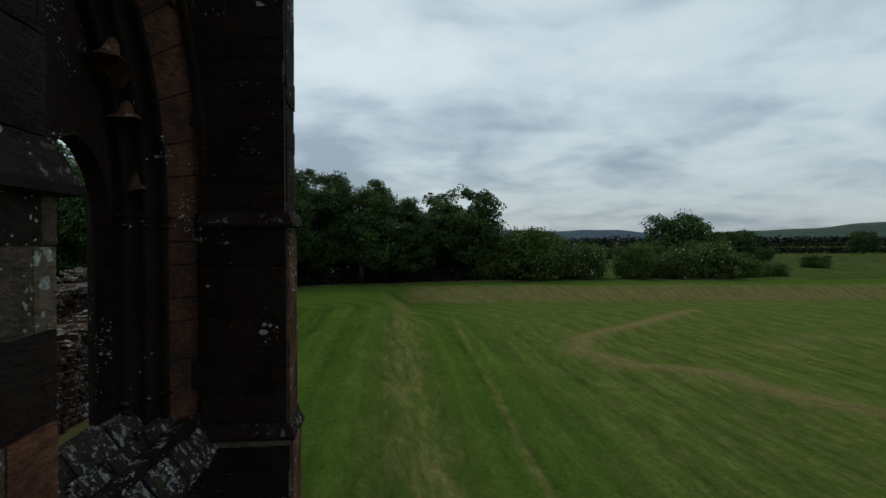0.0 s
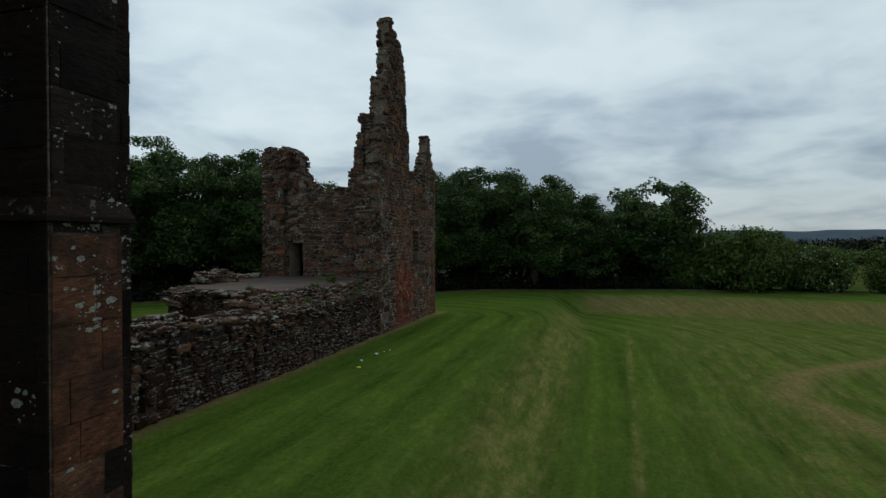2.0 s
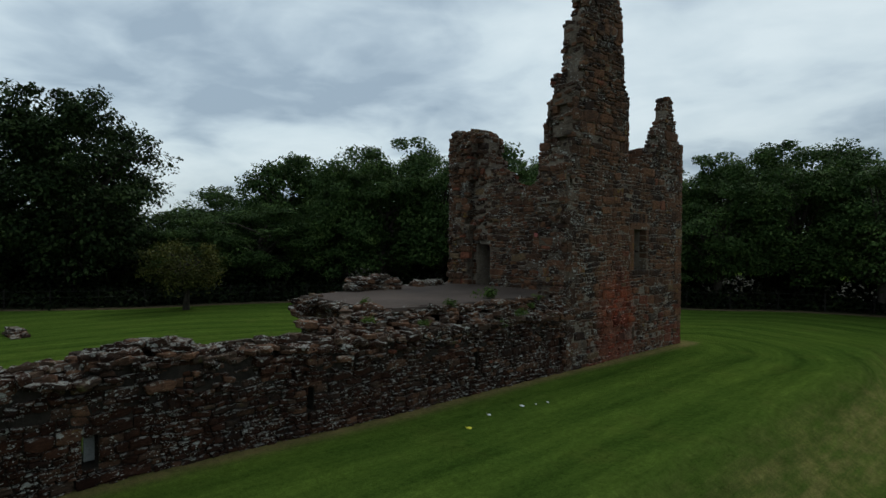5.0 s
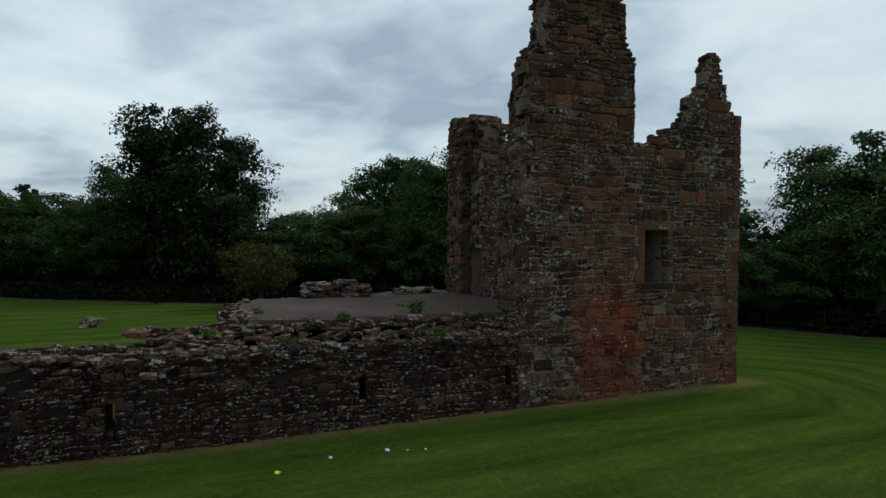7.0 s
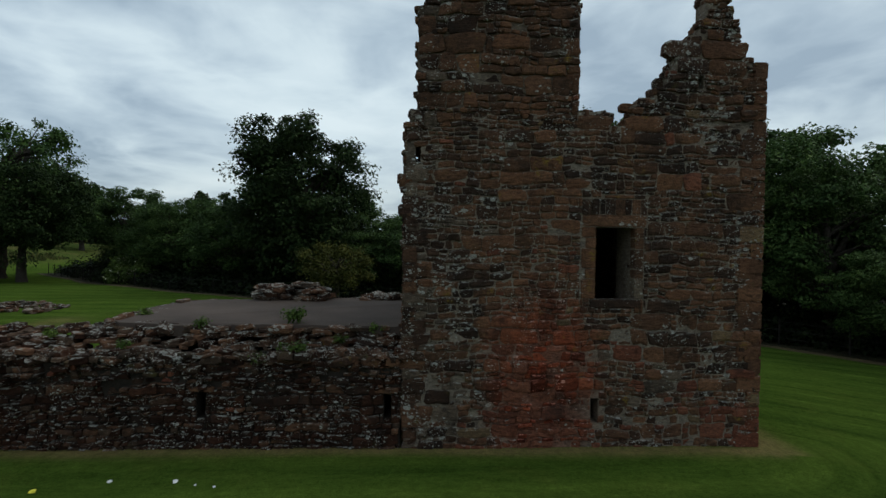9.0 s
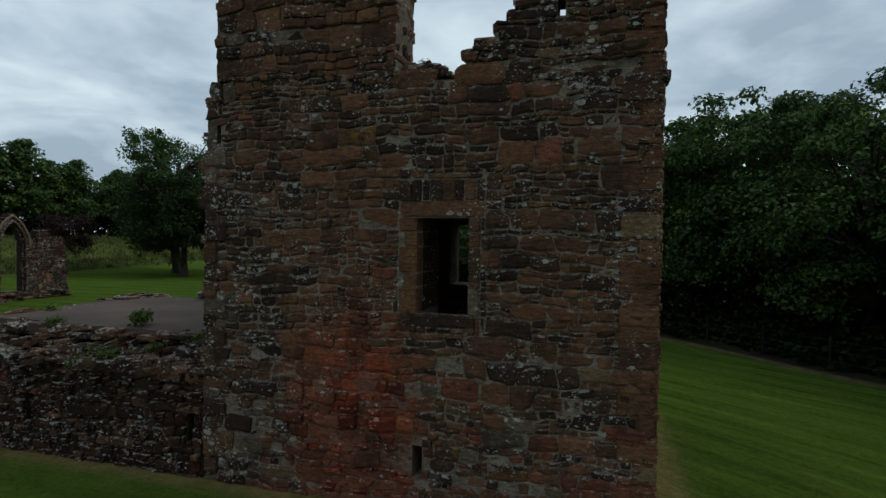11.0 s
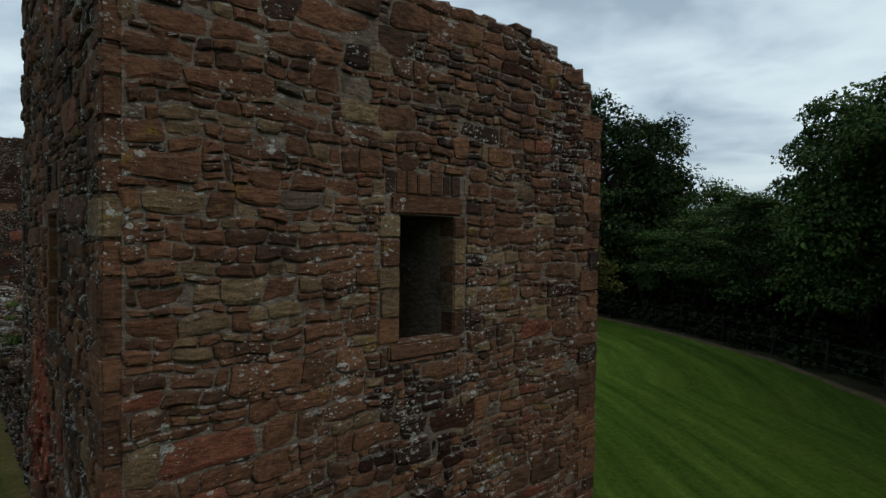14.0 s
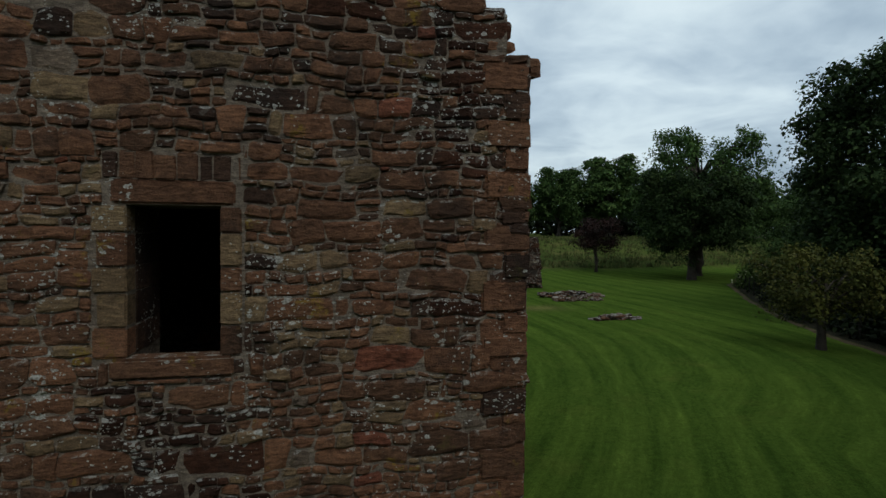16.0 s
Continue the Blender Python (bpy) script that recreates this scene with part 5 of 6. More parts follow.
def build_far_ruin():
    """The far end of the church: a tall wall stump and two open pointed arches."""
    ruin = thing("arcade_ruin", "ruined church arcade with two open pointed arches", "ruin", (-24, -1, 0))
    off = Matrix.Translation((24, 1, 0))

    def arch_loop(mid, half, sill, spring, rad):
        pts = [(mid - half, sill), (mid - half, spring)]
        reach = math.acos((rad - half) / rad)
        pts += [(mid - half + rad - rad * math.cos(reach * k / 8), spring + rad * math.sin(reach * k / 8)) for k in range(1, 9)]
        pts += [(2 * mid - a, b) for a, b in pts[-2::-1]]
        return pts

    # lengths run towards the west along the north-looking face; the arch rings stand free above their piers
    mids = (3.5, 7.0)
    loops = [arch_loop(m, 0.85, 0.55, 3.4, 2.0) for m in mids]

    def crest(u):
        z = 4.15 if u < 2.3 else 3.95 if 4.7 < u < 5.8 else 3.6
        if u > 8.1:
            z = 3.9 if u < 8.7 else 4.45 if u < 9.5 else 4.05 if u < 10.75 else 2.2
        for m in mids:
            v = abs(u - m)
            if v < 1.22:
                z = max(z, 3.4 + math.sqrt(2.4 ** 2 - (v + 1.15) ** 2))
        return z + 0.06 * math.sin(u * 17.0)

    top = [(1.9 + 0.1 * k, crest(1.9 + 0.1 * k)) for k in range(91)]
    poly = [(1.9, -0.2), *top, (10.95, 0.4), (11.05, -0.2)]
    for lp in loops[::-1]:
        poly += [(lp[0][0], -0.2), *lp, lp[0], (lp[0][0], -0.2)]

    def arcade_tone(u, z, r):
        return pick((0.3, 0.6, 0.03, 0.02, 0.12, 0.05), u, z, 6, r)

    w = rubble_wall("arcade", ruin, (-18.6, -0.6), (-29.6, -0.9), poly, 0.7, arcade_tone, [STONE_DARK, STONE_SOOT, STONE_RED, STONE_TAN, STONE_GREY, STONE_BROWN], seed=61, mortar=MORTAR_DARK, step=0.11, band=0.34, chunk=0.42, rough_top=False)
    w.matrix_basis = off @ w.matrix_basis
    for mid in mids:
        for k, (s, d) in enumerate(((-0.3, -0.02), (0.0, -0.06), (0.08, 0.14))):
            pts = arch_loop(mid, 0.87 - s, 0.6 if k else 3.4, 3.4, 2.02 - s)
            cu = bpy.data.curves.new("arch_moulding", "CURVE")
            cu.dimensions, cu.bevel_depth, cu.bevel_resolution = "3D", 0.075, 1
            sp = cu.splines.new("POLY")
            sp.points.add(len(pts) - 1)
            for p, (u, z) in zip(sp.points, pts):
                p.co = (u, d, z, 1)
            cu.materials.append(STONE_DARK if k else STONE_GREY)
            ob = new("arch_moulding", cu)
            ob.parent = w
    r = np.random.default_rng(66)
    heap("foot_rubble", w, [STONE_BROWN, STONE_DARK, STONE_MOSSY], [(r.uniform(1.9, 10.8), r.uniform(-0.6, 0.7), r.uniform(0.0, 0.55)) for _ in range(150)], 0.34, 67)
    tall = thing("church_end_wall", "tall ruined church wall, smooth ashlar above rough rubble", "ruin", (-15, -1, 0))

    def tone(u, z, r):
        return r.choice(6, p=[0.12, 0.82, 0.0, 0.0, 0.04, 0.02] if z > 5.5 else [0.2, 0.72, 0.03, 0.0, 0.02, 0.03])

    w = rubble_wall("end_wall", tall, (-4.5, 0.6), (-20.7, 0.2), [(0, -0.2), (0, 9.6), (6, 9.5), (13, 9.3), (15.3, 9.2), (15.85, 9.1), (15.9, 8.2), (16.0, 6.4), (16.2, 5.2), (16.2, -0.2)], 1.2, tone, [STONE_BROWN, STONE_SOOT, STONE_RED, STONE_TAN, STONE_DARK, STONE_RUST], seed=62, step=0.25, band=0.5, chunk=0.7, mortar=MORTAR_DARK)
    w.matrix_basis = Matrix.Translation((15, 1, 0)) @ w.matrix_basis
    return ruin


build_far_ruin()

# ---- trees, bushes and undergrowth ----


def tube(points, radii, sides=7):
    """Vertices and faces of a tapered limb."""
    verts, faces = [], []
    for i, (p, rad) in enumerate(zip(points, radii)):
        q = points[min(i + 1, len(points) - 1)]
        o = points[max(i - 1, 0)]
        ax = Vector(q) - Vector(o)
        rot = ax.to_track_quat("Z", "Y")
        for k in range(sides):
            a = 2 * math.pi * k / sides
            verts.append(tuple(Vector(p) + rot @ Vector((math.cos(a) * rad, math.sin(a) * rad, 0))))
    for i in range(len(points) - 1):
        for k in range(sides):
            a, b = i * sides + k, i * sides + (k + 1) % sides
            faces.append((a, b, b + sides, a + sides))
    return verts, faces


def leaf_cloud(centres, radii, per, size, r, flat=0.6, droop=0.25, shell=0.75):
    """Leaves round many clump middles: folded four-cornered leaves, most of them near the clump's skin."""
    n = len(centres)
    c = np.repeat(centres, per, 0)
    rad = np.repeat(radii, per)[:, None]
    d = r.normal(size=(n * per, 3))
    d[:, 2] = d[:, 2] * 0.9 + 0.25
    d /= np.linalg.norm(d, axis=1)[:, None]
    dist = shell + (1 - shell) * r.random((n * per, 1)) ** 0.5 * 1.5
    dist = np.where(r.random((n * per, 1)) < 0.25, r.random((n * per, 1)), dist)
    wob = 1 + 0.25 * np.sin(d @ r.normal(size=(3, 1)) * 5.0)
    p = c + d * rad * dist * wob * np.array([1, 1, flat])
    nrm = d * 0.6 + np.array([0, 0, 0.75]) + r.normal(scale=0.45, size=d.shape)
    nrm /= np.linalg.norm(nrm, axis=1)[:, None]
    t = np.cross(nrm, r.normal(size=nrm.shape))
    t /= np.linalg.norm(t, axis=1)[:, None]
    b = np.cross(nrm, t)
    s = size * r.uniform(0.6, 1.35, (n * per, 1))
    v0 = p - t * s * 0.5
    v1 = p + b * s * 0.36 + nrm * s * 0.06
    v2 = p + t * s * 0.5 - np.array([0, 0, 1]) * s * droop
    v3 = p - b * s * 0.36 + nrm * s * 0.06
    verts = np.stack([v0, v1, v2, v3], 1).reshape(-1, 3)
    faces = np.arange(len(verts)).reshape(-1, 4)
    return verts, faces


def fast_mesh(name, verts, faces, mat):
    me = bpy.data.meshes.new(name)
    nf, k = faces.shape
    me.vertices.add(len(verts)), me.loops.add(nf * k), me.polygons.add(nf)
    me.vertices.foreach_set("co", verts.astype(np.float32).ravel())
    me.loops.foreach_set("vertex_index", faces.astype(np.int32).ravel())
    me.polygons.foreach_set("loop_start", np.arange(0, nf * k, k, dtype=np.int32))
    me.materials.append(mat)
    me.update(calc_edges=True)
    return me


def make_tree(seed, height, width, low, mat, label, clumps=80, per=210, leaf=0.24, clump_r=1.15, point=0.0, airy=0.0, name="tree", category="tree", lean=0.0):
    """A tapered trunk with limbs, and a crown of leaf clumps with an uneven outline. Stands on z = 0."""
    r = np.random.default_rng(seed)
    tree = thing(name, label, category)
    half = (height - low) / 2
    mid = low + half
    verts, faces = [], []

    def add(vf):
        base = len(verts)
        verts.extend(vf[0])
        faces.extend(tuple(i + base for i in f) for f in vf[1])

    fork = low + 0.25 * half
    tr = 0.028 * height + 0.04
    trunk = [(lean * 0.0, 0, -0.25), (r.normal(0, 0.04), r.normal(0, 0.04), fork * 0.5), (r.normal(0, 0.1) + lean, r.normal(0, 0.1), fork), (r.normal(0, 0.2) + lean, r.normal(0, 0.2), mid), (lean + r.normal(0, 0.2), r.normal(0, 0.2), height * 0.68)]
    add(tube(trunk, [tr * 1.4, tr, tr * 0.85, tr * 0.5, 0.03]))
    centres, radii = [], []
    # a few big boughs, each a dome of clumps, so that the outline swells and dips
    boughs = []
    nb = 24
    for k in range(nb):
        a = k * 2.4 + r.uniform(-0.3, 0.3)
        z = -0.85 + 1.6 * (k + 0.5) / nb
        ring = math.sqrt(max(0.05, 1 - abs(z) ** 2.6)) * (1 - point * max(z, 0)) * r.uniform(0.5, 0.74)
        boughs.append((math.cos(a) * ring, math.sin(a) * ring, z * 0.82, r.uniform(0.24, 0.36)))
    for k in range(clumps):
        bx, by, bz, br = boughs[k % nb]
        d = r.normal(size=3)
        d[2] = abs(d[2]) * 0.9 if r.random() < 0.55 else d[2]
        d /= np.linalg.norm(d)
        d *= br * r.uniform(0.5, 1.0)
        x, y, z = bx + d[0], by + d[1], min(bz + d[2] * 0.75, 1.0)
        c = Vector((x * width / 2 + lean, y * width / 2, mid + z * half))
        c.z = max(c.z, low + 0.4)
        centres.append(c)
        radii.append(clump_r * r.uniform(0.6, 1.25) * (1 - 0.3 * max(0, z) - airy * 0.2))
        if k % 4 == 0 or (airy and k % 2 == 0):
            s = Vector((lean, 0, r.uniform(fork * 0.9, max(fork, min(c.z - 0.3, height * 0.6)))))
            m = s.lerp(c, 0.5) + Vector((0, 0, 0.12 * (c - s).length))
            add(tube([tuple(s), tuple(m), tuple(c)], [tr * 0.4, tr * 0.22, 0.02], 5))
    piece("trunk", verts, faces, BARK, tree, smooth=True)
    lv, lf = leaf_cloud(np.array([tuple(c) for c in centres]), np.array(radii), per, leaf, r, 0.6 if not airy else 0.85, shell=0.7 if not airy else 0.3)
    crown = new("crown", fast_mesh("crown", lv, lf, mat))
    crown.parent = tree
    return tree


WOOD_LABEL = "dense dark green broadleaf tree at the wood's edge"
WOOD = [make_tree(900 + k, h, w, low, LEAF, WOOD_LABEL, clumps=int(c * 0.75), per=320, leaf=0.17, clump_r=1.0, point=0.3) for k, (h, w, low, c) in enumerate(((12.0, 10.0, 0.4, 190), (11.0, 9.0, 0.3, 170), (12.6, 11.0, 0.6, 210), (10.0, 8.6, 0.2, 160)))]
# trees of the rows behind, seen only above the others
WOOD += [make_tree(920 + k, h, w, low, LEAF, WOOD_LABEL, clumps=c, per=150, leaf=0.22, clump_r=1.0) for k, (h, w, low, c) in enumerate(((12.0, 10.0, 2.0, 170), (11.0, 9.0, 2.0, 150), (12.6, 11.0, 2.0, 180), (10.0, 8.6, 2.0, 140)))]
USED = [0] * 8


def put(tree, x, y, scale=1.0, turn=0.0, sink=0.0, first=False, label="", group="trees of the wood", sz=None):
    z = float(ground_height(np.array(float(x)), np.array(float(y)))) - sink
    m = Matrix.Translation((x, y, z)) @ Euler((0, 0, turn)).to_matrix().to_4x4()
    sc = (scale, scale, sz or scale)
    if first:
        tree.matrix_basis = m
        ob = tree
    else:
        ob = copy_thing(tree, m)
    ob.scale = sc
    return tagged(ob, label, group=group)


def wood_tree(k, x, y, scale=1.0, sz=None, label=""):
    r = random.Random(int(x * 13 + y * 7))
    put(WOOD[k], x, y, scale, r.uniform(0, 6.28), first=USED[k] == 0, sz=sz, label=label)
    USED[k] = 1


# the wood's edge, from beyond the sunk lawn round behind the tower to the south-west
for k, x, y, s, sz in (
    (0, -7.8, 55, 1.0, 1.00), (1, -3, 54.5, 1.0, 0.96), (3, 0.6, 57, 1.0, 0.92), (5, 3.5, 60, 1.0, 0.75), (1, -11.5, 51.5, 0.9, 0.96), (6, -14.5, 55.5, 1.0, 0.91),
    (2, -15.5, 47.5, 0.6, 0.39), (0, -20, 47.5, 0.8, 0.79), (2, -24.5, 45.5, 1.05, 0.96), (1, -28.5, 42, 1.05, 1.09),
    (0, -31, 38, 0.95, 0.94), (3, -32.8, 35.9, 0.88, 1.11), (2, -37, 31, 0.95, 0.62), (1, -38.2, 26.5, 0.85, 0.55),
    (4, -29.0, 49.0, 1.1, 1.1), (6, -35.5, 43, 1.1, 1.1), (5, -41.5, 36, 1.1, 1.16), (7, -46, 30, 1.2, 0.74), (4, -8.5, 62, 1.1, 1.04),
    (5, -20, 56, 1.0, 0.42), (7, -50, 22, 1.1, 0.94), (6, -58.5, 38, 1.2, 0.88), (3, -45.0, 12.5, 0.95, 0.8), (1, -49.0, 6.0, 0.9, 0.8), (0, -57, -1, 0.9, 0.86),
    (6, -54, 6.5, 1.0, 0.70), (5, -56, 14, 1.0, 1.09), (7, -4, 66, 1.2, 1.19), (7, -24.5, 52, 1.1, 1.04), (7, -39.5, 39.5, 1.1, 1.12)):
    wood_tree(k, x, y, s, sz)

tall_dark = make_tree(950, 14.2, 12.0, 0.5, LEAF_DARK, "tall dark sycamore standing out above the wood's edge", clumps=300, per=200, leaf=0.23, clump_r=1.1, point=0.4)
put(tall_dark, -40.5, 19.4, 1.0, 0.4, first=True, sz=1.07)
twin = make_tree(951, 10.6, 9.5, 0.3, LEAF, "broad dark broadleaf tree beyond the bank", clumps=160, per=200, leaf=0.25, clump_r=1.15)
put(twin, 7.6, 61.0, 1.0, 0.0, first=True)
pale = make_tree(952, 15.0, 12.0, 0.4, LEAF_LIGHT, "tall pale-leaved ash with a thin feathery crown", clumps=230, per=130, leaf=0.23, clump_r=1.0, airy=0.6)
put(pale, -52.0, -11.0, 1.22, 0.3, first=True)
broad = make_tree(956, 12.0, 11.5, 1.6, LEAF_DARK, "broad dense tree with a stout trunk at the lawn's end", clumps=210, per=200, leaf=0.22, clump_r=1.05)
put(broad, -47.6, -6.2, 1.0, 0.5, first=True)
column = make_tree(957, 14.5, 4.4, 0.8, LEAF_DARK, "tall narrow dark tree far beyond the wood", clumps=80, per=90, leaf=0.4, clump_r=0.8, point=0.3)
put(column, -105.6, -11.0, 1.0, 0.0, first=True, group="narrow far trees")
put(column, -104.3, -5.7, 0.98, 1.7, group="narrow far trees")
small = make_tree(953, 4.4, 5.2, 0.9, LEAF_YELLOW, "small spreading tree with yellowing leaves on the lawn", clumps=60, per=120, leaf=0.14, clump_r=0.55, airy=0.3)
put(small, -30.8, 23.6, 1.0, 0.0, first=True)
copper = make_tree(954, 6.6, 5.6, 1.9, LEAF_PURPLE, "small copper-leaved tree on the lawn", clumps=60, per=150, leaf=0.18, clump_r=0.8)
put(copper, -43.0, -16.6, 1.0, 0.0, first=True)
lime = make_tree(955, 17.0, 12.5, 0.9, LEAF, "large rounded lime tree in the distance", clumps=210, per=85, leaf=0.52, clump_r=1.7, point=0.25)
put(lime, -70.5, -62.0, 1.18, 0.0, first=True, group="distant limes", sz=1.08)
for x, y, s in ((-82.0, -62.0, 0.94), (-59.5, -62.0, 0.9), (-50.0, -64.0, 0.76), (-40.0, -70.0, 0.85), (-28.0, -72.0, 0.9), (-93.0, -48.0, 0.8), (-12.0, -78.0, 1.0), (-100.0, -30.0, 0.8), (-96.0, -62.0, 0.9)):
    put(lime, x, y, s, x, group="distant limes")

# bushes along the far bank and in the hedge
bush = make_tree(960, 4.6, 6.4, 0.0, LEAF_BUSH, "rounded green hawthorn bush on the far bank", clumps=120, per=95, leaf=0.21, clump_r=0.9, name="bush", category="bush")
flower = make_tree(961, 4.0, 5.6, 0.0, LEAF_FLOWER, "hawthorn bush flecked with white blossom", clumps=110, per=95, leaf=0.21, clump_r=0.85, name="bush", category="bush")
for k, (x, y, s, sz) in enumerate(((14.0, 58.0, 1.2, 1.36), (19.6, 61.5, 0.7, 1.0), (25.3, 57.5, 0.72, 0.98), (43.5, 75.0, 1.05, 1.3), (22.0, 63.0, 0.9, 1.05), (29.0, 62.0, 0.75, 0.95), (50.0, 78.0, 0.8, 0.9), (44.0, 62.0, 0.6, 0.5), (10.2, 58.5, 0.75, 0.95), (80.0, 100.0, 0.9, 0.7), (39.0, 59.5, 0.6, 0.6), (17.2, 60.5, 0.8, 1.15))):
    put(bush, x, y, s, k * 1.3, 0.55, first=k == 0, group="bushes", sz=sz)
for k, (x, y, s, sz) in enumerate(((20.2, 58.3, 0.85, 1.1), (30.4, 58.0, 0.8, 1.05), (34.6, 57.4, 0.95, 1.15), (-47.2, 3.4, 0.8, 0.8))):
    put(flower, x, y, s, k * 2.1, 0.5, first=k == 0, group="bushes", sz=sz)
big_round = make_tree(962, 11.0, 13.0, 0.5, LEAF, "large rounded tree in the fields", clumps=150, per=80, leaf=0.46, clump_r=1.7)
put(big_round, 52.6, 100.0, 1.0, 0.0, first=True, group="field trees")
for x, y, s in ((84.0, 130.0, 0.75), (180.0, 300.0, 1.0), (175.0, 195.0, 0.85), (46.0, 190.0, 0.9), (60.0, 230.0, 0.9), (100.0, 200.0, 0.7), (85.0, 122.0, 0.35)):
    put(big_round, x, y, s, x, group="field trees")


def undergrowth():
    """Nettles and saplings that close the wood below the crowns."""
    r = np.random.default_rng(77)
    line = [(14, 57.5), (4, 55.5), (-3, 53.6), (-8, 51.4), (-12, 48.0), (-18, 44.6), (-24, 39.4), (-28.5, 34.8), (-32.7, 26.0), (-36.4, 17), (-41.8, 8.5), (-48.0, -0.2), (-60, -11)]
    cs, rs = [], []
    for (a, b), (c, d) in zip(line[:-1], line[1:]):
        n = int(math.hypot(c - a, d - b) / 0.42)
        nx, ny = -(d - b), c - a
        ln = math.hypot(nx, ny)
        nx, ny = -nx / ln, -ny / ln
        for k in range(n):
            for deep, hgt in ((0.7, 0.25), (1.6, 0.5), (2.8, 0.9), (4.2, 1.6), (6.0, 2.8), (8.0, 4.4)):
                f = (k + r.random()) / n
                off = deep + r.normal(0, 0.35)
                cs.append((a + (c - a) * f + nx * off, b + (d - b) * f + ny * off, hgt * r.uniform(0.25, 1.1)))
                rs.append(r.uniform(0.3, 0.5) + 0.13 * deep)
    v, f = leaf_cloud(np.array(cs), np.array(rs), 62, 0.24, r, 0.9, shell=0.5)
    # a dark thicket added deeper in, to block the light from beyond
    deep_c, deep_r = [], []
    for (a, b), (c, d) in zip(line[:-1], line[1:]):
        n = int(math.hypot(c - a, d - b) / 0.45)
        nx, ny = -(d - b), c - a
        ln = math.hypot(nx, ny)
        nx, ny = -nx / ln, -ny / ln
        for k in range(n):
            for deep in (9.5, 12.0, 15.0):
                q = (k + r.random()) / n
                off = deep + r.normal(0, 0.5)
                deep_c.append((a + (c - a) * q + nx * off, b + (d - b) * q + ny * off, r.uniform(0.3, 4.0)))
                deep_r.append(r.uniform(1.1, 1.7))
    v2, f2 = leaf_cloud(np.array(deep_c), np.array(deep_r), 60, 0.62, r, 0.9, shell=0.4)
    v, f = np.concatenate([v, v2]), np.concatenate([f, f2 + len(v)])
    # leaf colour carries the wood's shade
    ob = new("undergrowth", fast_mesh("undergrowth", v, f, LEAF_SHADED))
    tagged(ob, "tangled undergrowth below the wood's edge, coloured dark for the shade there", "undergrowth", kind="stuff")


undergrowth()

# ---- fields, hedges and hills in the distance ----


def hedge(points, height, width, seed, label="dark clipped field hedge"):
    r = np.random.default_rng(seed)
    cs, rs = [], []
    for (a, b), (c, d) in zip(points[:-1], points[1:]):
        n = int(math.hypot(c - a, d - b) / (height * 0.6))
        for k in range(n):
            f = (k + r.random()) / n
            x, y = a + (c - a) * f, b + (d - b) * f
            cs.append((x, y, float(ground_height(np.array(x), np.array(y))) + height * r.uniform(0.3, 0.7)))
            rs.append(height * r.uniform(0.5, 0.75))
    v, f = leaf_cloud(np.array(cs), np.array(rs), 70, height * 0.3, r, 0.8, shell=0.5)
    ob = new("field_hedge", fast_mesh("field_hedge", v, f, LEAF_SHADED))
    return tagged(ob, label, "hedge", kind="stuff")


hedge([(75, 190), (260, 215)], 1.8, 2, 81)
hedge([(95, 240), (330, 270)], 1.8, 2, 82)
hedge([(40, 330), (400, 420)], 3.0, 3, 83)
hedge([(30, 150), (60, 150)], 2.5, 3, 84)
hedge([(20, 420), (190, 480)], 6.0, 3, 85, "far belt of dark trees between fields")
hedge([(200, 560), (700, 620)], 8.0, 3, 86, "far belt of dark trees between fields")
hedge([(-150, -20), (-100, -72), (-60, -96), (30, -104)], 10.0, 3, 88, "far belt of dark trees beyond the meadow")
hedge([(-130, -30), (-92, -66), (-58, -84), (30, -92)], 4.0, 3, 89, "dark garden hedge beyond the meadow")
hedge([(-126, -34), (-90, -69), (-56, -87), (30, -96)], 5.0, 3, 90, "dark garden hedge beyond the meadow")
hedge([(34, 64), (52, 84)], 1.0, 2, 87, "low rough scrub behind the bank")


def hill(name, x0, x1, dist, top, seed, mat, label, depth=500):
    """A long smooth hill with a wandering crest."""
    r = np.random.default_rng(seed)
    ph = r.uniform(0, 6.28, 4)
    verts, faces = [], []
    n = 60
    for i in range(n + 1):
        f = i / n
        x = x0 + (x1 - x0) * f
        env = math.sin(math.pi * f) ** 0.7
        z = top * env * (0.8 + 0.14 * math.sin(5 * f + ph[0]) + 0.08 * math.sin(13 * f + ph[1]) + 0.02 * math.sin(41 * f + ph[2]))
        for k, (dy, hz) in enumerate(((0, -4), (depth * 0.35, 0.42 * z), (depth * 0.7, 0.8 * z), (depth, z), (depth * 2, -4))):
            verts.append((x, dist + dy, hz))
    for i in range(n):
        for k in range(4):
            a = i * 5 + k
            faces.append((a, a + 5, a + 6, a + 1))
    ob = piece(name, verts, faces, mat, smooth=True)
    return tagged(ob, label, "hill", kind="structure")


hill("backdrop_hill", 250, 1600, 2300, 82, 91, HILL_HAZE, "far hill on the horizon, coloured haze blue")
hill("backdrop_hill", 1230, 3200, 1900, 100, 92, FIELD_HILL, "hill with pastures on the horizon, haze mixed into its green")
hill("backdrop_hill", -1200, 3400, 3000, 40, 93, HILL_HAZE, "low ridge along the horizon, coloured haze blue")

# ---- small things ----


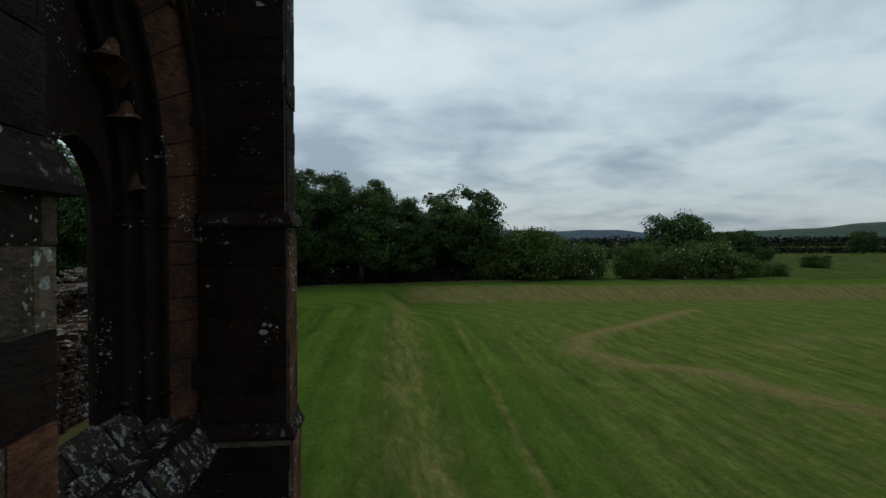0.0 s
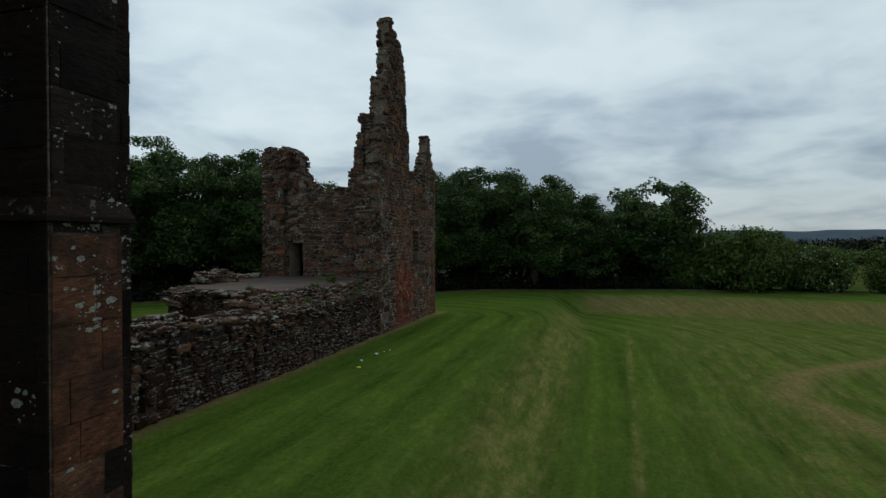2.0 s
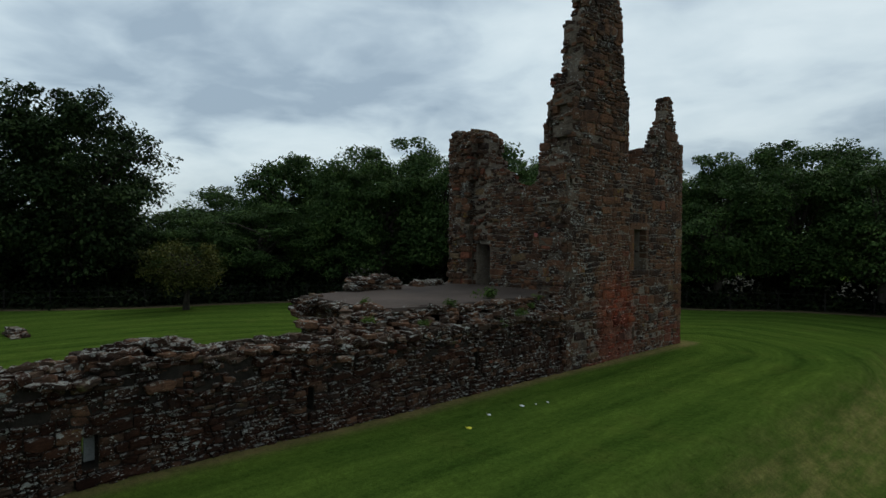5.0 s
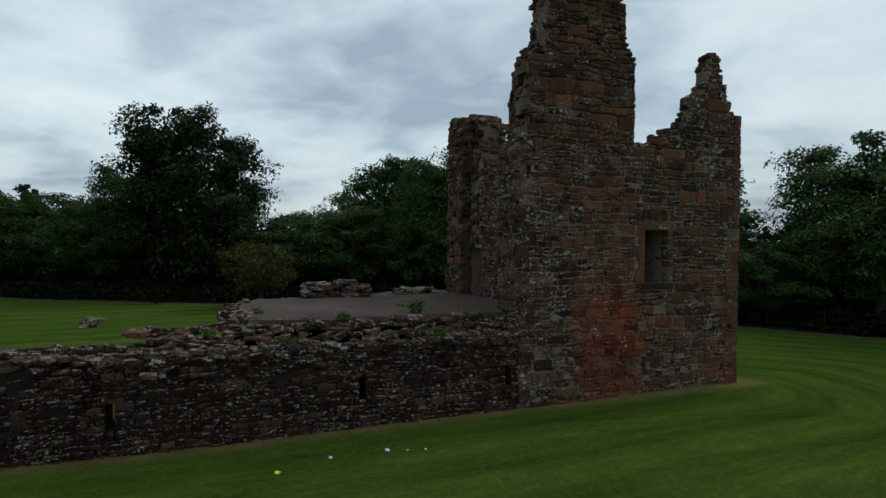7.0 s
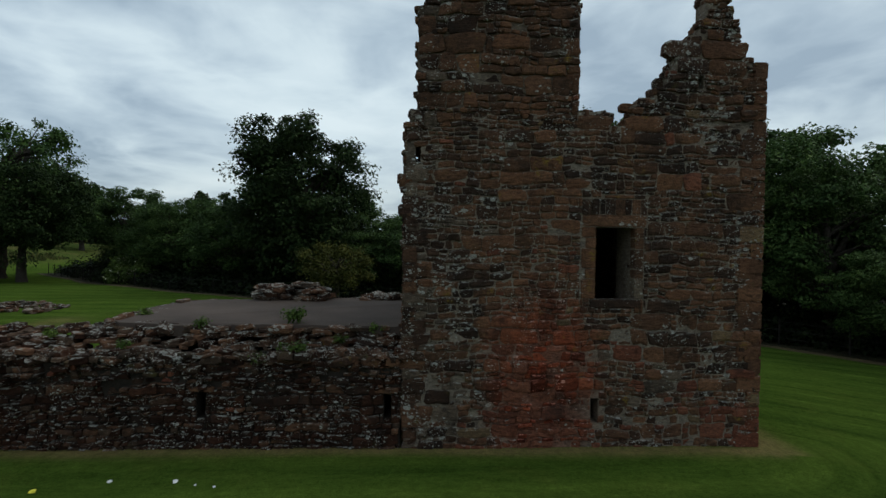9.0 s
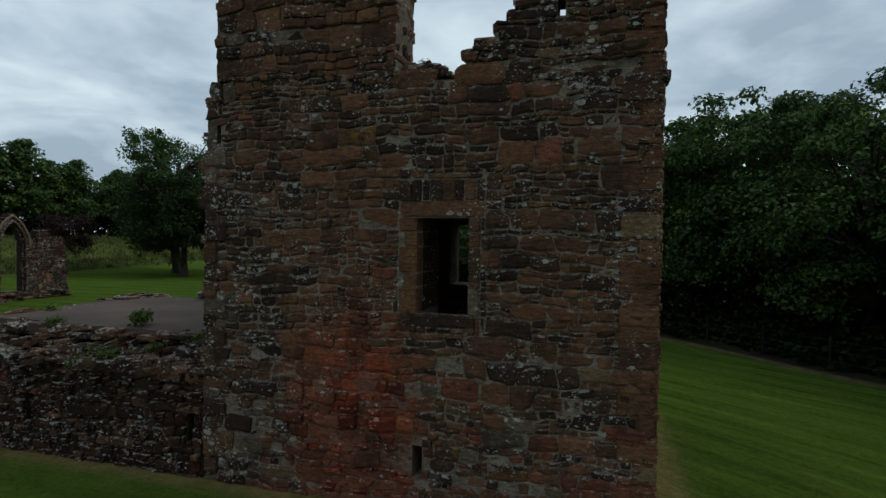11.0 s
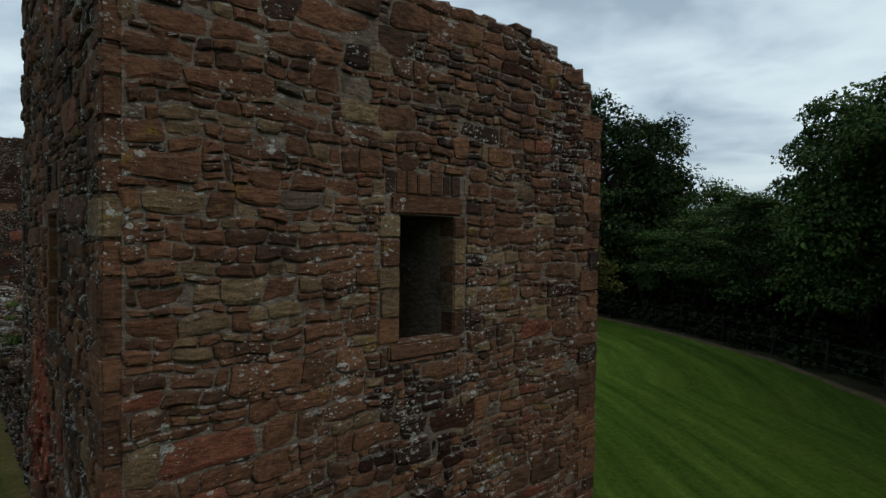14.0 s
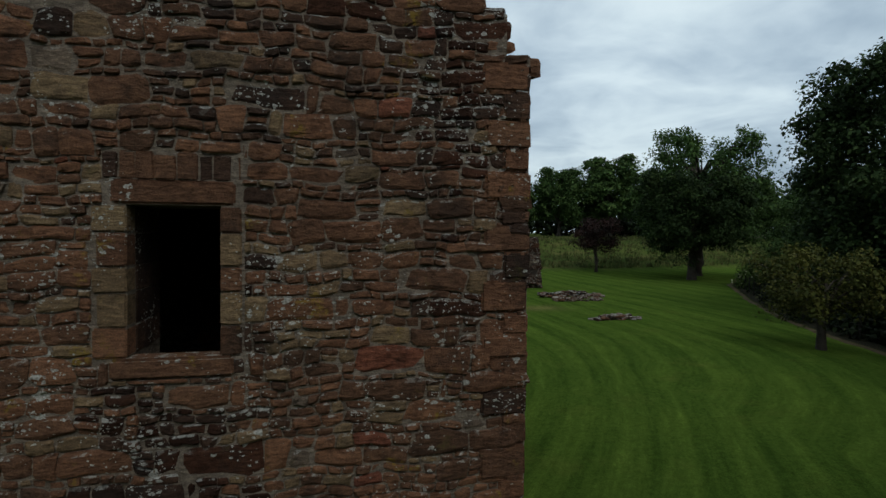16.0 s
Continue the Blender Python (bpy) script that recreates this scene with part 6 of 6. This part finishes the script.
def litter(x, y, size, col, seed, label):
    """A crumpled scrap of paper on the grass."""
    r = np.random.default_rng(seed)
    bm = bmesh.new()
    bmesh.ops.create_icosphere(bm, subdivisions=2, radius=size)
    for v in bm.verts:
        v.co = Vector((v.co.x, v.co.y * 0.7, v.co.z * 0.3)) * (1 + r.normal(0, 0.18))
    z = float(ground_height(np.array(x), np.array(y)))
    bmesh.ops.translate(bm, vec=(x, y, z + size * 0.22), verts=bm.verts)
    m, nt, b = material("scrap_" + ("yellow" if col[2] < 0.2 else "white"), 0.6)
    b.inputs["Base Color"].default_value = (*col, 1)
    return tagged(part("litter", bm, m), label, "litter", group="litter on the lawn")


litter(-5.45, 23.8, 0.065, (0.75, 0.75, 0.72), 1, "crumpled white paper scrap on the grass")
litter(-5.52, 22.63, 0.055, (0.75, 0.75, 0.72), 2, "crumpled white paper scrap on the grass")
litter(-5.14, 21.55, 0.075, (0.75, 0.68, 0.08), 3, "crumpled yellow paper scrap on the grass")
litter(-5.2, 24.56, 0.035, (0.7, 0.7, 0.68), 4, "small white paper scrap on the grass")
litter(-5.3, 24.2, 0.03, (0.7, 0.7, 0.68), 5, "small white paper scrap on the grass")


def meadow_grass():
    """Tall uncut grass beyond the lawn's south-western end: narrow bent blades in tufts."""
    r = np.random.default_rng(71)
    n = 2600
    cx, cy = r.uniform(-85, -14, n), -19.6 - 34 * r.random(n) ** 1.6
    cy = cy + 0.1 * (cx + 45)
    per = 9
    x, y = np.repeat(cx, per) + r.normal(0, 0.22, n * per), np.repeat(cy, per) + r.normal(0, 0.22, n * per)
    z = ground_height(x, y)
    h = r.uniform(0.25, 0.7, n * per)
    a = r.uniform(0, 6.28, n * per)
    w = r.uniform(0.02, 0.05, n * per)
    base = np.stack([x, y, z - 0.05], -1)
    side = np.stack([np.cos(a) * w, np.sin(a) * w, 0 * a], -1)
    bend = np.stack([r.normal(0, 0.16, n * per), r.normal(0, 0.16, n * per), h], -1)
    v = np.stack([base - side, base + side, base + side * 0.6 + bend * 0.6, base + bend], 1).reshape(-1, 3)
    ob = new("meadow_grass", fast_mesh("meadow_grass", v, np.arange(len(v)).reshape(-1, 4), MEADOW_BLADE))
    tagged(ob, "tall uncut olive and straw-coloured meadow grass", "grass", kind="stuff")


meadow_grass()


def wall_plaque(x, y, z):
    bm = bmesh.new()
    bmesh.ops.create_cube(bm, size=1.0)
    bmesh.ops.scale(bm, vec=(0.17, 0.03, 0.15), verts=bm.verts)
    bmesh.ops.bevel(bm, geom=bm.edges[:], offset=0.008, segments=2, affect="EDGES")
    bmesh.ops.translate(bm, vec=(x, y, z), verts=bm.verts)
    return tagged(part("plaque", bm, PLAQUE_RED), "small faded red plaque on the rubble wall", "plaque")


wall_plaque(-9.12, 28.99, 4.47)


def wood_edge():
    """A strip of bare soil where the lawn ends, and a post-and-wire fence just beyond it."""
    line = [(14, 56.6), (4, 54.6), (-3, 52.7), (-8, 50.4), (-12, 47.0), (-18, 43.6), (-24, 38.4), (-28.5, 33.8), (-32.0, 26.0), (-35.6, 16.8), (-41.0, 8.2), (-47.2, -0.7), (-59, -12)]
    pts = []
    for (a, b), (c, d) in zip(line[:-1], line[1:]):
        n = int(math.hypot(c - a, d - b) / 0.6)
        pts += [(a + (c - a) * k / n, b + (d - b) * k / n) for k in range(n)]
    verts, faces = [], []
    for i, (x, y) in enumerate(pts):
        q, o = pts[min(i + 1, len(pts) - 1)], pts[max(i - 1, 0)]
        tx, ty = q[0] - o[0], q[1] - o[1]
        ln = math.hypot(tx, ty)
        nx, ny = ty / ln, -tx / ln
        wob = 0.06 * math.sin(i * 1.7) + 0.05 * math.sin(i * 0.6)
        for w, up in ((-0.16 + wob, -0.03), (-0.05 + wob, 0.05), (0.14, 0.06), (0.3, -0.03)):
            px, py = x + nx * w, y + ny * w
            verts.append((px, py, float(ground_height(np.array(px), np.array(py))) + up))
    for i in range(len(pts) - 1):
        for k in range(3):
            a = 4 * i + k
            faces.append((a, a + 1, a + 5, a + 4))
    tagged(piece("lawn_edging", verts, faces, SOIL, smooth=True), "strip of bare brown soil at the lawn's edge", "edging", kind="structure")
    # leaf litter under the trees, its colour darkened for their shade
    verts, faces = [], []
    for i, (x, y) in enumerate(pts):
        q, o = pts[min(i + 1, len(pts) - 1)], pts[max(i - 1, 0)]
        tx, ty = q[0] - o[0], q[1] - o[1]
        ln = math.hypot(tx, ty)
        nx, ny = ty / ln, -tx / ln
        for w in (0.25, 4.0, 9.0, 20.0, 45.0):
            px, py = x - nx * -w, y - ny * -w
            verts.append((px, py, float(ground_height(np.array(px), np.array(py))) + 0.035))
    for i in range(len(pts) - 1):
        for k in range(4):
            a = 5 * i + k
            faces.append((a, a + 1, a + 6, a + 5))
    tagged(piece("woodland_floor", verts, faces, WOOD_FLOOR, smooth=True), "leaf litter on the ground below the trees, coloured dark as in shade", "woodland floor", kind="structure")
    fence = thing("wire_fence", "weathered post-and-wire fence along the wood's edge", "fence", (-30, 30, 0))
    tops = []
    post = None
    for k in range(0, len(pts) - 1, 4):
        (x, y), q = pts[k], pts[k + 1]
        tx, ty = q[0] - x, q[1] - y
        ln = math.hypot(tx, ty)
        x, y = x + ty / ln * 0.75, y - tx / ln * 0.75
        z = float(ground_height(np.array(x), np.array(y)))
        if post is None:
            bm = bmesh.new()
            bmesh.ops.create_cone(bm, cap_ends=True, segments=8, radius1=0.045, radius2=0.04, depth=1.35)
            bmesh.ops.bevel(bm, geom=[e for e in bm.edges if e.calc_face_angle(0) > 1.0], offset=0.012, segments=1, affect="EDGES")
            post = part("post", bm, POST_WOOD, fence)
            ob = post
        else:
            ob = new("post", post.data)
            ob.parent = fence
        ob.location = (x + 30, y - 30, z + 0.5)
        tops.append((x + 30, y - 30, z))
    for h in (0.35, 0.7, 1.05):
        v, f = [], []
        for a, b in zip(tops[:-1], tops[1:]):
            base = len(v)
            tv, tf = tube([(a[0], a[1], a[2] + h), ((a[0] + b[0]) / 2, (a[1] + b[1]) / 2, (a[2] + b[2]) / 2 + h - 0.02), (b[0], b[1], b[2] + h)], [0.008] * 3, 4)
            v += tv
            f += [tuple(i + base for i in q) for q in tf]
        piece("wire", v, f, WIRE, fence)


wood_edge()


def weed(x, y, z, size, seed, name="weed", label="small tuft of green weed growing between the stones"):
    r = np.random.default_rng(seed)
    cs = r.normal(0, size * 0.3, (10, 3)) * np.array([1, 1, 0.5]) + np.array([0, 0, size * 0.4])
    v, f = leaf_cloud(cs, np.full(10, size * 0.35), 24, size * 0.22, r, 0.9, shell=0.3)
    v[:, 2] = np.maximum(v[:, 2], 0.0)
    ob = new(name, fast_mesh(name, v, f, LEAF_BUSH))
    ob.location = (x, y, z)
    return tagged(ob, label, "weed", group="weeds on the walls", kind="stuff")


weed(-8.05, 25.35, 2.45, 0.42, 1)
for k, (x, y, z, s) in enumerate(((-7.45, 31.75, 7.1, 0.3), (-7.5, 32.25, 6.9, 0.32), (-7.55, 32.6, 6.85, 0.26))):
    weed(x, y, z, s, 40 + k)
for k, (x, y, z, s) in enumerate(((-7.0, 24.9, 1.75, 0.28), (-7.25, 22.0, 2.0, 0.22), (-7.5, 20.4, 2.2, 0.22), (-7.1, 25.6, 1.95, 0.3), (-7.6, 27.2, 2.3, 0.22), (-7.8, 23.4, 2.36, 0.25), (-9.3, 21.5, 2.4, 0.25), (-7.3, 26.5, 2.15, 0.18))):
    weed(x, y, z, s, 10 + k)


def far_house(x, y, w, d, h, turn, label):
    """A small far house: walls, pitched roof, chimney, windows."""
    z = float(ground_height(np.array(x), np.array(y)))
    house = thing("house", label, "house", (x, y, z))
    house.rotation_euler = (0, 0, turn)
    wall_m = plain_noise_material("rendered_house_wall", (0.3, 0.28, 0.25), (0.4, 0.37, 0.33), 1.0)
    roof_m = plain_noise_material("slate_roof", (0.06, 0.06, 0.07), (0.10, 0.10, 0.11), 2.0)
    glass_m = plain_noise_material("dark_window", (0.02, 0.02, 0.025), (0.03, 0.03, 0.035), 1.0, 0.2, 0.0)
    dressed("wall", house, (w, d, h), (0, 0, h / 2), wall_m, 1, 0.03)
    bm = bmesh.new()
    a = [bm.verts.new(p) for p in ((-w / 2 - 0.3, -d / 2 - 0.4, h - 0.1), (w / 2 + 0.3, -d / 2 - 0.4, h - 0.1), (w / 2 + 0.3, 0, h + d * 0.42), (-w / 2 - 0.3, 0, h + d * 0.42), (w / 2 + 0.3, d / 2 + 0.4, h - 0.1), (-w / 2 - 0.3, d / 2 + 0.4, h - 0.1))]
    for q in ((0, 1, 2, 3), (3, 2, 4, 5), (1, 4, 2), (0, 3, 5), (0, 5, 4, 1)):
        bm.faces.new([a[i] for i in q])
    part("roof", bm, roof_m, house)
    dressed("chimney", house, (0.8, 0.6, 2.2), (w * 0.35, 0, h + d * 0.42), wall_m, 2, 0.02)
    for k in range(4):
        for side in (-1, 1):
            for lev in (0.3, 0.72):
                dressed("window", house, (0.9, 0.06, 1.1), (w * (-0.36 + 0.24 * k), side * (d / 2 + 0.01), h * lev), glass_m, 3, 0.01)
    return house


far_house(62.0, 330.0, 12.0, 8.0, 5.5, 0.3, "far red-brown house among trees")
far_house(-108.0, -66.0, 11.0, 7.5, 4.5, 0.8, "far pale house with a slate roof beyond the trees")


def parked_van(x, y, turn):
    z = float(ground_height(np.array(x), np.array(y)))
    van = thing("van", "small white van parked beyond the meadow", "van", (x, y, z))
    van.rotation_euler = (0, 0, turn)
    white = plain_noise_material("white_van_paint", (0.68, 0.68, 0.68), (0.76, 0.76, 0.76), 1.0, 0.35, 0.0)
    dark = plain_noise_material("van_glass", (0.015, 0.015, 0.018), (0.025, 0.025, 0.03), 1.0, 0.15, 0.0)
    dressed("body", van, (4.6, 1.9, 1.1), (0, 0, 0.85), white, 1, 0.15)
    dressed("cab", van, (3.3, 1.75, 0.9), (-0.45, 0, 1.75), white, 2, 0.2)
    dressed("windscreen", van, (0.08, 1.5, 0.6), (1.2, 0, 1.75), dark, 3, 0.02)
    for sx in (-1.4, 1.4):
        for sy in (-0.85, 0.85):
            bm = bmesh.new()
            bmesh.ops.create_cone(bm, cap_ends=True, segments=16, radius1=0.34, radius2=0.34, depth=0.22)
            bmesh.ops.rotate(bm, cent=(0, 0, 0), matrix=Euler((math.pi / 2, 0, 0)).to_matrix(), verts=bm.verts)
            bmesh.ops.translate(bm, vec=(sx, sy, 0.34), verts=bm.verts)
            part("wheel", bm, WIRE, van)


parked_van(-80.0, -58.0, 0.9)
